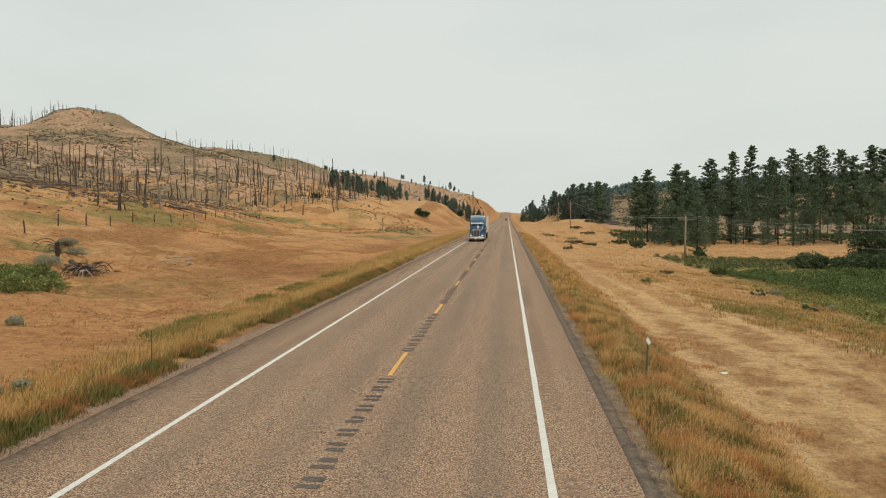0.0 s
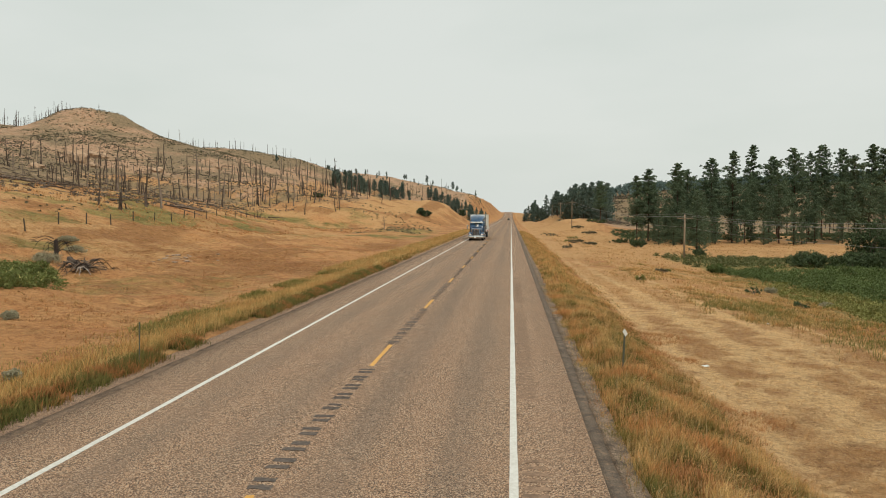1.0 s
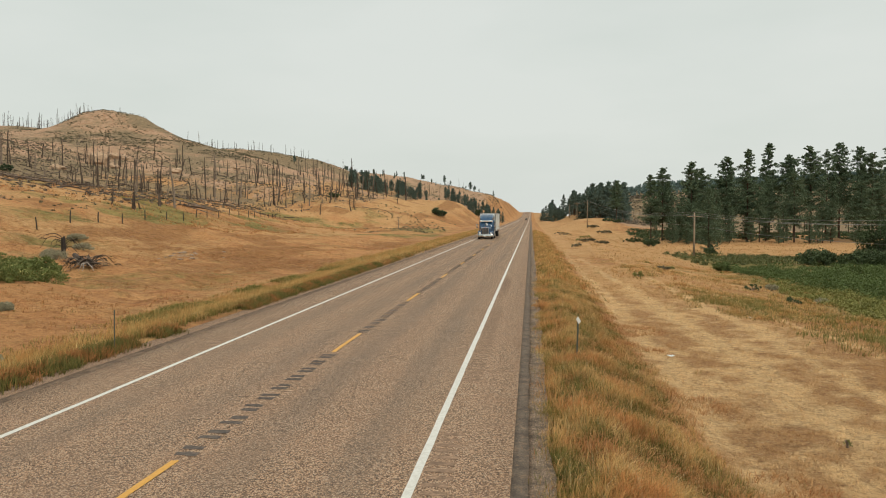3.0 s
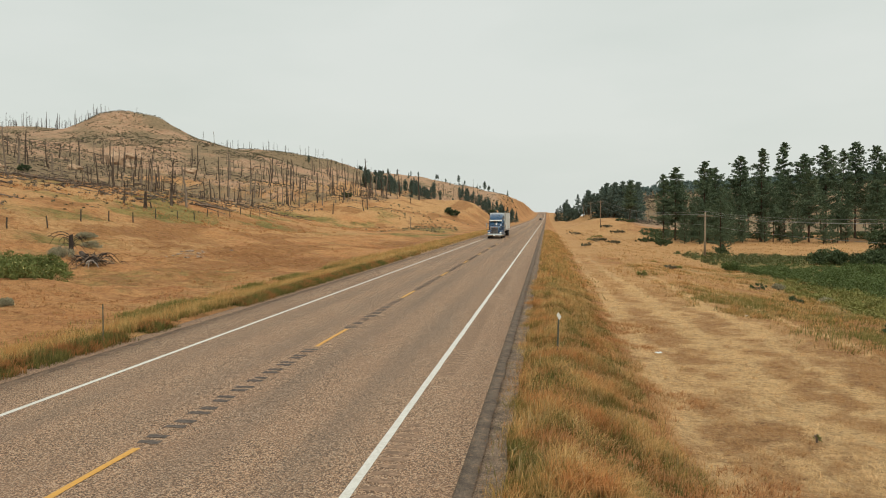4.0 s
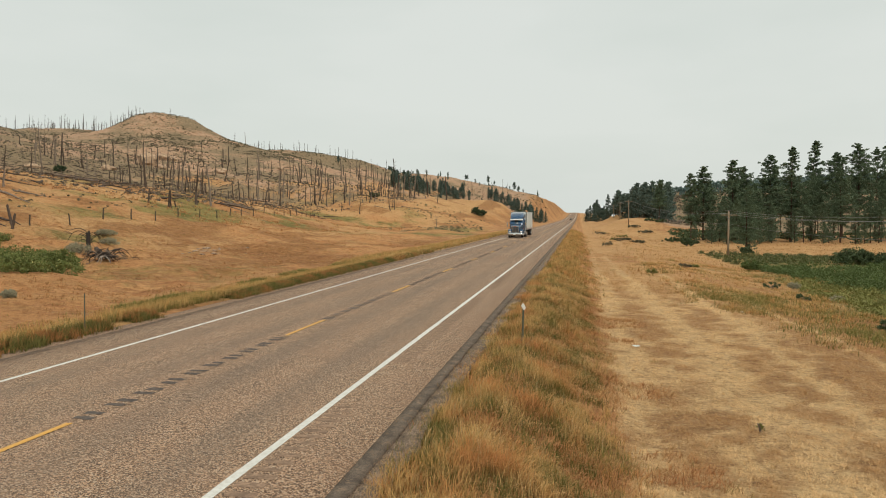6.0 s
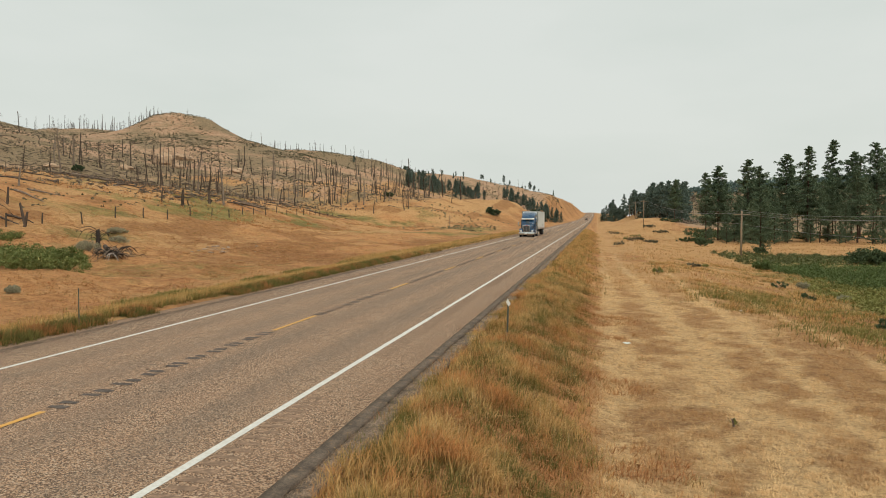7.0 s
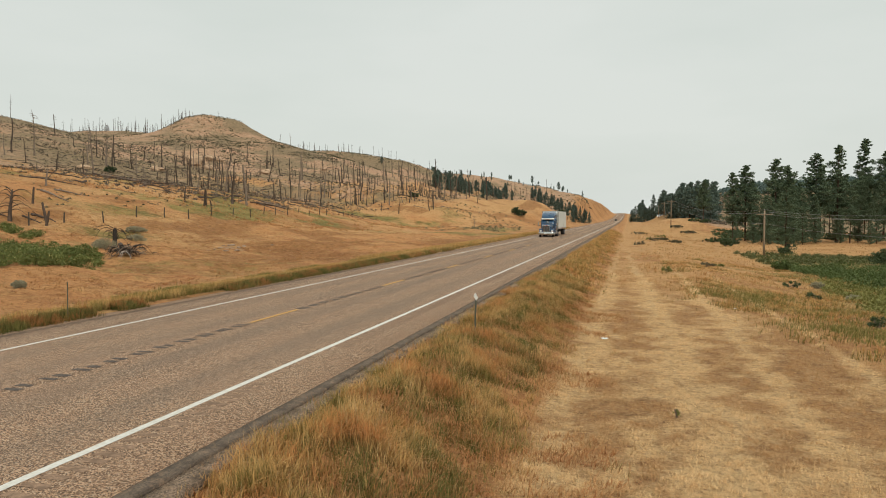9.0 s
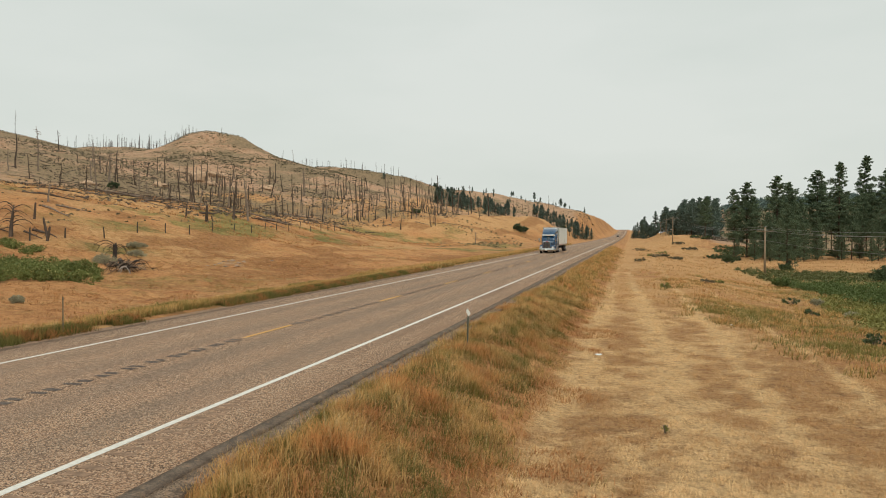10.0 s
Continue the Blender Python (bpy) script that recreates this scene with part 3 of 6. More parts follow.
GREY_WOOD = plain_material("weathered_wood", (0.28, 0.22, 0.17), (0.14, 0.105, 0.08), 3, 0.9, bump=0.5, distance=0.02, stretch=(1, 1, 0.3))
POST_WOOD = plain_material("fence_wood", (0.06, 0.05, 0.04), (0.12, 0.10, 0.08), 6, 0.9, bump=0.5, distance=0.01, stretch=(1, 1, 0.2))
POLE_WOOD = plain_material("pole_wood", (0.33, 0.25, 0.17), (0.22, 0.165, 0.115), 4, 0.85, bump=0.4, distance=0.01, stretch=(1, 1, 0.1))
ROCK = plain_material("sandstone", (0.55, 0.39, 0.26), (0.36, 0.24, 0.155), 0.5, 0.95, bump=0.9, distance=0.3)
DEAD_BRUSH = leaf_material("dead_brush", (0.10, 0.078, 0.058), (0.29, 0.235, 0.18))
GREY_ROCK = plain_material("grey_stone", (0.44, 0.33, 0.24), (0.26, 0.19, 0.14), 1.5, 0.95, bump=0.8, distance=0.1)


# ---- shapes ----
class Shape:
    """Vertices and faces gathered piece by piece."""

    def __init__(self):
        self.v, self.f = [], []

    def tube(self, points, radii, sides=7, jag=0.0):
        """A round limb through the points; the last radius may be 0."""
        base, rings = len(self.v), []
        pts = [Vector(p) for p in points]
        for i, (p, r) in enumerate(zip(pts, radii)):
            along = (pts[min(i + 1, len(pts) - 1)] - pts[max(i - 1, 0)]).normalized()
            side = along.cross(Vector((0.3, 0.9, 0.1)) if abs(along.z) > 0.7 else Vector((0, 0, 1))).normalized()
            up = side.cross(along)
            for k in range(sides):
                a = 2 * math.pi * k / sides
                q = p + (side * math.cos(a) + up * math.sin(a)) * max(r, 0.002)
                if jag and i == len(pts) - 1:
                    q = q + along * random.uniform(-jag, jag)
                self.v.append(tuple(q))
        for i in range(len(pts) - 1):
            for k in range(sides):
                a, b = base + i * sides + k, base + i * sides + (k + 1) % sides
                self.f.append((a, b, b + sides, a + sides))
        self.f.append(tuple(base + k for k in range(sides))[::-1])
        self.f.append(tuple(base + (len(pts) - 1) * sides + k for k in range(sides)))
        return self

    def mesh(self, name, material, smooth=False):
        return mesh_of(name, self.v, self.f, material, smooth)


def leaf_cloud(name, centres, radii, count, size, material, seed, flat=0.7, droop=0.0):
    """Many small leaves scattered round the centres."""
    rng = np.random.RandomState(seed)
    c = np.repeat(np.asarray(centres, float), count, axis=0)
    r = np.repeat(np.asarray(radii, float), count)[:, None]
    d = rng.normal(size=c.shape)
    d /= np.linalg.norm(d, axis=1, keepdims=True)
    p = c + d * r * rng.uniform(0.25, 1.0, (len(c), 1)) ** 0.6 * (1, 1, flat)
    n = len(p)
    a = rng.normal(size=(n, 3)) + d * 0.8 + (0, 0, 0.2 - droop)
    a /= np.linalg.norm(a, axis=1, keepdims=True)
    b = np.cross(a, rng.normal(size=(n, 3)))
    b /= np.linalg.norm(b, axis=1, keepdims=True)
    s = size * rng.uniform(0.6, 1.4, (n, 1))
    v = np.stack([p - a * s * 0.5 - b * s * 0.28, p - a * s * 0.5 + b * s * 0.28, p + a * s * 0.8], 1).reshape(-1, 3)
    return bulk_mesh(name, v, np.arange(3 * n).reshape(n, 3), material)


def pine(kind, height, seed, leaves=44, leaf=0.215):
    """A pine: tapered trunk, limbs that turn up at their ends, and tufts of needles in uneven masses with gaps."""
    rnd = random.Random(seed)
    wood, centres, radii = Shape(), [], []
    lean = (rnd.uniform(-0.5, 0.5), rnd.uniform(-0.5, 0.5))

    def axis(h):
        u = h / height
        return Vector((lean[0] * u * u, lean[1] * u * u, h))
    girth = height * 0.0105
    wood.tube([axis(height * k / 7) for k in range(8)], [girth * (1 - 0.93 * (k / 7)) * (1.25 if k == 0 else 1) for k in range(8)], 7)
    first = {"tall": 0.30, "spire": 0.28, "young": 0.04, "sparse": 0.52}[kind] + rnd.uniform(-0.06, 0.06)
    limbs = {"tall": 150, "spire": 130, "young": 130, "sparse": 54}[kind]
    mass = [[rnd.choice((0.5, 0.75, 0.95, 1.1, 1.3)) for _ in range(5)] for _ in range(15)]
    twist = [rnd.uniform(0, 6.283) for _ in range(15)]
    for j in range(limbs):
        w = min(0.975, max(0.0, (j + rnd.uniform(-2.5, 2.5)) / limbs))
        u, a = first + (1 - first) * w, rnd.uniform(0, 2 * math.pi)
        level = int(w * 14.99)
        uneven = mass[level][int((a + twist[level]) % 6.283 / 6.284 * 5)]
        if kind == "spire":
            reach = height * 0.120 * (1 - w) ** 0.75 * (0.5 + 0.5 * uneven) + 0.3
        elif kind == "young":
            reach = height * 0.200 * (1 - w) ** 0.8 * (0.5 + 0.5 * uneven) + 0.3
        elif kind == "sparse":
            reach = height * 0.115 * min(1.0, 0.6 + w) * (1 - w) ** 0.4 * uneven + 0.3
        else:
            reach = height * 0.180 * min(1.0, 0.68 + 1.6 * w) * (1 - w) ** 0.62 * uneven + 0.25
        length = reach * rnd.uniform(0.45, 1.15)
        base = axis(height * u)
        out = Vector((math.cos(a), math.sin(a), 0))
        droop = rnd.uniform(-0.22, 0.12) + 0.55 * w
        mid = base + out * length * 0.6 + Vector((0, 0, droop * length * 0.6))
        tip = base + out * length + Vector((0, 0, droop * length * 0.8 + 0.16 * length))
        if leaves > 10 or j % 4 == 0:
            wood.tube([base, mid, tip], [girth * 0.26 * (1.1 - w), girth * 0.15 * (1.1 - w), 0.012], 3)
        for q in ((0.38, 0.62, 0.84, 1.0) if length > 1.5 else (0.5, 1.0)):
            c = (base.lerp(mid, q / 0.6) if q < 0.6 else mid.lerp(tip, (q - 0.6) / 0.4)) + Vector([rnd.gauss(0, 0.2) for _ in range(3)]) * min(1.2, length * 0.5)
            centres.append(tuple(c))
            radii.append((0.27 + 0.13 * length) * rnd.uniform(0.6, 1.2) * (1.1 - 0.3 * w))
    for k in range(5):
        centres.append(tuple(axis(height * (0.95 + 0.014 * k))))
        radii.append(0.42 - 0.06 * k)
    if kind in ("tall", "sparse", "spire"):
        for k in range(16):
            u, a, n = rnd.uniform(0.12, first), rnd.uniform(0, 6.283), rnd.uniform(0.4, 1.6)
            p = axis(height * u)
            wood.tube([p, p + Vector((math.cos(a) * n, math.sin(a) * n, rnd.uniform(-0.35, 0.1) * n))], [0.035, 0.012], 3)
    # far trees, with few leaves, take the needle colour that has haze in it
    crown = leaf_cloud("crown", centres, radii, leaves, leaf, NEEDLES if leaves > 10 else HAZED_NEEDLES, seed, 0.62)
    thing = new("pine_tree")
    part("trunk", wood.mesh("trunk", BARK), thing)
    part("crown", crown, thing)
    return thing


PINES = {}
for seed, (kind, words) in enumerate((("tall", "tall dark green ponderosa pine with an open ragged crown"), ("tall", "tall dark green ponderosa pine with an uneven crown"),
                                      ("tall", "tall dark green pine with a bare lower trunk"), ("spire", "slender pointed dark green pine"),
                                      ("young", "dark green young pine with branches to the ground"), ("sparse", "thin pine with a sparse crown on a bare trunk"))):
    p = pine(kind, 20.0, 100 + seed)
    tagged(p, words, "tree", "pine stand beside the meadow")
    PINES.setdefault(kind, []).append(p)
    p.matrix_basis = pose(150 + 9 * seed, 262 + 5 * (seed % 3), float(ground_z(150 + 9 * seed, 262 + 5 * (seed % 3))) - 0.2)


FAR_PINES = {}
for seed, (kind, words) in enumerate((("tall", "small dark green pine on the far ridge"), ("young", "dark green young pine with branches to the ground"), ("tall", "dark green pine with an uneven crown"))):
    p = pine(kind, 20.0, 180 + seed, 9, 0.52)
    tagged(p, words, "tree", "pines on the burnt ridge")
    FAR_PINES.setdefault(kind, []).append(p)
    p.matrix_basis = pose(-60 + 6 * seed, 420 + 9 * seed, float(ground_z(-60 + 6 * seed, 420 + 9 * seed)) - 0.2) @ Matrix.Diagonal((0.4, 0.4, 0.34, 1))


def plant_tree(source, x, y, height, wide=1.0, label="", group=""):
    s = height / 20.0
    m = pose(x, y, float(ground_z(x, y)) - 0.15, 0, 0, random.uniform(0, 360)) @ Matrix.Diagonal((s * wide, s * wide, s, 1))
    ob = copy_thing(source, m)
    ob.matrix_basis = m
    return tagged(ob, label, "", group)


# pines whose tops stand against the sky: x, y, height, kind
STAND = ((36.8, 289, 15.2, "tall"), (35.2, 197, 16.6, "tall"), (38.2, 198, 18.2, "tall"), (44, 205, 11.0, "young"), (43.6, 190, 19.0, "tall"),
         (46.6, 192, 17.6, "tall"), (37.0, 143, 11.5, "young"), (54.7, 203, 21.0, "tall"), (56.8, 191, 22.2, "spire"), (68.5, 217, 25.6, "spire"),
         (72.9, 213, 22.1, "tall"), (76.8, 219, 21.3, "sparse"), (74.5, 200, 23.2, "tall"), (79.9, 205, 22.4, "sparse"), (86.6, 214, 25.2, "tall"),
         (88, 205, 23.5, "tall"), (86, 193, 21.0, "tall"), (92.4, 200, 24.1, "spire"), (98, 205, 23.4, "tall"))
for x, y, h, kind in STAND:
    plant_tree(random.choice(PINES[kind]), x, y, h, random.uniform(1.0, 1.3))
rnd = random.Random(5)
for x, y in ((58.5, 187), (66, 186), (72.6, 187), (82, 190), (94, 209), (50, 198), (40.5, 203), (60.6, 206), (48.5, 212), (77, 193), (64, 200), (90, 187), (46, 183)):
    plant_tree(rnd.choice(PINES["tall"] + PINES["tall"] + PINES["young"]), x, y, rnd.uniform(11, 16.5), rnd.uniform(0.9, 1.2))
for x, y, h in ((55.5, 183, 8), (60, 178, 6), (63, 184, 9), (66.5, 178, 9), (70, 183, 8), (74, 186, 10), (79.5, 186, 8), (34.5, 186, 6), (37, 178, 7.5), (40, 186, 8.5), (42.5, 179, 6.5), (39, 172, 5), (44.8, 197, 9), (41, 183, 9.5), (43.8, 186, 11), (45.5, 180, 10), (48, 184, 12), (46.5, 176, 8), (42, 178, 10), (47, 188, 13), (50, 180, 9), (52, 190, 11), (39, 193, 8), (57, 192, 10), (62, 194, 9)):
    plant_tree(PINES["young"][0], x, y, h, 1.1)
for k in range(9):
    x, y = rnd.uniform(58, 135), rnd.uniform(212, 275)
    plant_tree(rnd.choice(PINES["tall"] + PINES["sparse"]), x, y, rnd.uniform(13, 20) + 0.01 * x, rnd.uniform(0.85, 1.1))
# the wood beside the road farther on: its outline falls towards the road
OUT = (0.012, 0.027, 0.042, 0.057, 0.0755, 0.0975, 0.121, 0.130)
UP = (0.0095, 0.017, 0.0235, 0.030, 0.039, 0.040, 0.043, 0.038)
for k in range(88):
    y = rnd.uniform(302, 505)
    edge = 40.5 - 0.019 * (y - 300) - 0.00055 * (y - 300) ** 2
    x = min(edge + abs(rnd.gauss(0, 1)) * 6, 2.0 + 0.128 * y)
    tallest = 4.0 + float(np.interp((x - 3) / (y - 4), OUT, UP)) * (y - 4) - float(ground_z(x, y))
    plant_tree(rnd.choice(FAR_PINES["tall"] + FAR_PINES["young"]), x, y, max(3.5, tallest * rnd.choice((1.04, 0.95, 0.8, 0.7, 0.6, 0.5))), rnd.uniform(0.95, 1.3), group="pine wood beside the road")
for x, y, h in ((12.5, 494, 8), (15, 490, 10), (17.5, 486, 9.5), (20, 476, 11), (22.5, 470, 10.5), (13.5, 502, 8.5)):
    plant_tree(FAR_PINES["young"][0], x, y, h, 1.35, group="pine wood beside the road")
# scattered pines on the far western ridge and its foot
WEST_PINES = "pines on the burnt ridge"
for x, y, h in ((-121, 396, 5), (-108, 455, 7), (-104, 462, 6), (-97, 470, 6), (-58, 553, 7), (-54, 556, 4), (-40, 566, 7.5), (-37, 569, 5), (-86, 541, 4), (-74, 548, 5)):
    plant_tree(rnd.choice(FAR_PINES["tall"]), x, y, h, 1.25, group=WEST_PINES)
for k in range(64):
    u = rnd.random()
    plant_tree(rnd.choice(FAR_PINES["young"] + FAR_PINES["tall"]), -75 + 10 * u + rnd.gauss(0, 3.2), 330 + 144 * u, rnd.uniform(4.5, 10.5) * (1.1 - 0.3 * u), 1.2, group=WEST_PINES)
for k in range(46):
    u = rnd.random()
    plant_tree(rnd.choice(FAR_PINES["young"] + FAR_PINES["tall"]), -54 + 41 * u + rnd.gauss(0, 2.4), 488 - 50 * u + rnd.gauss(0, 8), rnd.uniform(4.5, 7) + 2 * u, 1.25, group=WEST_PINES)
for k in range(30):
    u = rnd.random()
    x, y = -130 + 120 * u + rnd.gauss(0, 4), 505 + 105 * u * u + rnd.gauss(0, 7)
    plant_tree(rnd.choice(FAR_PINES["young"] + FAR_PINES["tall"]), x, y, rnd.uniform(2.2, 4.6), 1.25, group=WEST_PINES)
# far eastern ridge: woods too far off to count, smoke haze tinted into their leaves
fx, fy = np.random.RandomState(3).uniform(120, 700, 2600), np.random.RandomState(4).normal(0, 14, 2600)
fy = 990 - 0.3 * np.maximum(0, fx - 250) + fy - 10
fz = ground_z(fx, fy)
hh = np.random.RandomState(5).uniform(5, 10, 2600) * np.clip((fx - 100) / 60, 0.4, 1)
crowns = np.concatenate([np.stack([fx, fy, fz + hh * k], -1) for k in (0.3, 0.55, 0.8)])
tagged(new("far_wood", leaf_cloud("far_wood", crowns, np.concatenate([hh * 0.22, hh * 0.17, hh * 0.1]), 14, 1.9, HAZED_RIDGE_WOOD, 9, 1.3)), "pine wood along the crest of a distant ridge, tinted pale blue-green for haze", "wood", kind="stuff")


# ---- shrubs ----
def shrub(name, x, y, radius, height, leaves, size, material, seed, label, category, group=""):
    """A rounded bush: several stems and a crown of leafy clumps."""
    rnd = random.Random(seed)
    z = float(ground_z(x, y))
    wood, centres, radii = Shape(), [], []
    for k in range(9):
        a, q = rnd.uniform(0, 2 * math.pi), rnd.uniform(0.2, 0.8) * radius
        tip = (math.cos(a) * q, math.sin(a) * q, height * rnd.uniform(0.5, 0.85))
        wood.tube([(0, 0, -0.1), (tip[0] * 0.4, tip[1] * 0.4, tip[2] * 0.5), tip], [0.02 * height + 0.01, 0.015 * height + 0.006, 0.006], 4)
    for k in range(max(14, leaves // 40)):
        a, q = rnd.uniform(0, 2 * math.pi), math.sqrt(rnd.random()) * radius * 0.85
        top = height * (1 - 0.55 * (q / radius) ** 2)
        centres.append((math.cos(a) * q, math.sin(a) * q, rnd.uniform(0.25, 0.9) * top))
        radii.append(0.24 * min(radius, height) * rnd.uniform(0.6, 1.3))
    thing = new(name)
    thing.matrix_basis = pose(x, y, z)
    part("stems", wood.mesh("stems", GREY_WOOD), thing)
    part("foliage", leaf_cloud("foliage", centres, radii, max(6, leaves // len(centres)), size, material, seed, 0.8), thing)
    return tagged(thing, label, category, group)


def leafy_patch(name, spots, per, size, material, seed, label, category):
    """Low growth over a stretch of ground: spots of x, y, radius, height."""
    rng = np.random.RandomState(seed)
    s = np.array(spots)
    z = ground_z(s[:, 0], s[:, 1])
    cs = np.stack([s[:, 0], s[:, 1], z + s[:, 3] * rng.uniform(0.15, 0.7, len(s))], -1)
    return tagged(new(name, leaf_cloud(name, cs, s[:, 2], per, size, material, seed, 0.75)), label, category, kind="stuff")


rng = np.random.RandomState(21)
# willow thicket in the wet hollow
spots = []
while len(spots) < 1650:
    x, y = rng.uniform(25, 66), rng.uniform(59, 108)
    if x > 30.5 - 0.1 * (y - 61) + rng.normal(0, 0.6) and y < 94 + 0.1 * (x - 30) + rng.normal(0, 0.8):
        spots.append((x, y, rng.uniform(0.5, 0.9), 0.35 + 0.5 * rng.rand() + 0.7 * float(bumps(x, y, 7, 2, 1))))
leafy_patch("willow_thicket", spots, 120, 0.14, WILLOW, 31, "dense low green willow thicket in a damp hollow", "shrubs")
spots = []
while len(spots) < 420:
    x, y = rng.uniform(22, 33), rng.uniform(40, 78)
    if 0 < x - 23.5 - 0.12 * (y - 47) + rng.normal(0, 0.5) < 5.5:
        spots.append((x, y, rng.uniform(0.3, 0.6), rng.uniform(0.15, 0.4)))
leafy_patch("meadow_herbs", spots, 70, 0.13, YELLOW_GREEN, 32, "low yellow-green herbs at the edge of the thicket", "herbs")
spots = []
while len(spots) < 520:
    x, y = rng.uniform(27, 62), rng.uniform(102, 140)
    if x > 27 + rng.normal(0, 1.0) and y < 132 - 0.45 * (x - 27):
        spots.append((x, y, rng.uniform(0.4, 0.8), rng.uniform(0.1, 0.3)))
leafy_patch("marsh_grass", spots, 45, 0.22, MARSH, 33, "rank green grass and reeds in a damp hollow", "grass")
for k, (x, y, r, h) in enumerate(((41.5, 104, 2.6, 2.2), (45.5, 101, 3.0, 2.6), (49.5, 99, 3.2, 2.8), (53.5, 97, 3.0, 3.2), (57, 101, 3.2, 3.0), (51, 106, 3.0, 2.6), (59, 93, 3.4, 3.6))):
    shrub("bush", x, y, r, h, 3800, 0.24, DARK_WILLOW, 50 + k, "dark green rounded bush in the damp hollow", "bush", "dark bushes in the hollow")
for k, (x, y, r, h) in enumerate(((50.5, 107, 3.2, 7.6), (54.0, 103, 3.0, 6.8))):
    shrub("small_tree", x, y, r, h, 5200, 0.26, DARK_WILLOW, 70 + k, "dark green bushy tree beside the thicket", "tree")
for k, (x, y, r, h) in enumerate(((29.7, 164, 1.5, 2.0), (32.0, 176, 2.4, 1.2), (30.0, 190, 3.0, 1.1), (17.0, 160, 1.6, 0.5), (19.2, 157, 1.8, 0.5), (35, 133, 1.2, 1.2), (33.5, 284, 3.0, 1.4), (37, 283, 2.6, 1.5), (27, 92, 1.2, 1.1), (26, 262, 2.6, 0.9), (29, 250, 3.0, 1.0))):
    shrub("bush", x, y, r, h, 1500, 0.24, WILLOW if k == 8 else SCRUB if k in (3, 4, 9, 10) else DARK_WILLOW, 80 + k, "dark green bush on the dry grass slope", "bush")
for k, (x, y) in enumerate(((-28.2, 269), (-17.6, 331), (-26, 268), (-147, 207), (-60, 248))):
    shrub("juniper", x, y, 2.0 if k != 1 else 1.6, (2.8, 4.2, 2.6, 2.2, 2.2)[k], 1800, 0.3, JUNIPER, 95 + k, "dark green juniper bush on the grass slope", "bush")
# grey sagebrush flat beside the road
sage_spots = [(rng.uniform(-46, -17), rng.uniform(165, 262), rng.uniform(0.2, 0.55), 0.3) for k in range(300)]
leafy_patch("sage_flat", [q for q in sage_spots if float(bumps(q[0], q[1], 16, 3, 3)) > -0.12], 40, 0.2, SAGE_DARK, 37, "grey-green sagebrush spread over a flat beside the road", "scrub")
# weeds standing in the dry grass
for k, (x, y, r, h) in enumerate(((13.5, 62.5, 0.55, 0.5), (17.5, 76, 0.6, 0.5), (18.2, 77.5, 0.4, 0.4), (19.6, 83, 0.5, 0.45), (23.0, 66, 0.8, 0.6), (21.6, 52, 0.7, 0.5), (11.65, 19.3, 0.09, 0.24), (20.4, 36.5, 0.5, 0.7), (15.2, 145, 1.1, 0.8), (14.5, 150, 0.9, 0.7), (12.8, 200, 1.8, 0.7), (13.5, 190, 1.8, 0.6), (17.5, 176, 2.0, 0.8), (12.0, 120, 0.8, 0.6), (12.8, 122, 0.6, 0.7))):
    shrub("weed", x, y, r, h, 420 if r > 0.2 else 90, (0.07 if r > 0.2 else 0.03) + 0.05 * r, DARK_WILLOW if k in (4, 5, 7) else SCRUB if k % 3 else YELLOW_GREEN, 120 + k, "dark dry weed standing in the grass", "weed", "weeds on the verge")
# sagebrush
for k, (x, y, r, h) in enumerate(((-27.3, 51.6, 0.95, 1.0), (-28.1, 52.1, 0.6, 0.7), (-15.3, 30.7, 0.32, 0.36), (-32.4, 62.0, 0.8, 0.6), (-33.5, 64.6, 0.6, 0.5), (-29.0, 57.6, 0.9, 0.6), (-9.4, 22.4, 0.26, 0.28), (-9.9, 22.0, 0.22, 0.24), (25.8, 70.5, 0.6, 0.6), (24.8, 56.5, 0.5, 0.5))):
    shrub("sagebrush", x, y, r, h, 3600, 0.055, SAGE, 140 + k, "pale grey-green sagebrush on the dry slope", "bush", "sagebrush")
# low green shrubs on the western slope
spots = []
while len(spots) < 1350:
    x, y = rng.uniform(-40, -18), rng.uniform(22, 53)
    ragged = 0.8 * float(bumps(x, y, 2.5, 2, 1))
    low, high = 35.6 + 1.15 * (x + 18.3), min(47.4, 43.2 + 0.95 * (-20 - x))
    if low + ragged < y < high + ragged and x + ragged < -19.3 - 0.06 * (y - 38) ** 2:
        inside = min(1.0, 0.35 * min(y - low, high - y) + 0.35)
        spots.append((x, y, rng.uniform(0.25, 0.42), rng.uniform(0.6, 1.35) * inside))
for k in range(30):
    spots.append((rng.uniform(-37, -33.2), rng.uniform(51.0, 52.4), 0.35, 0.4))
leafy_patch("snowberry_patch", spots, 110, 0.105, LOW_GREEN, 34, "dense low green shrubs with yellow-green tips on the slope", "shrubs")


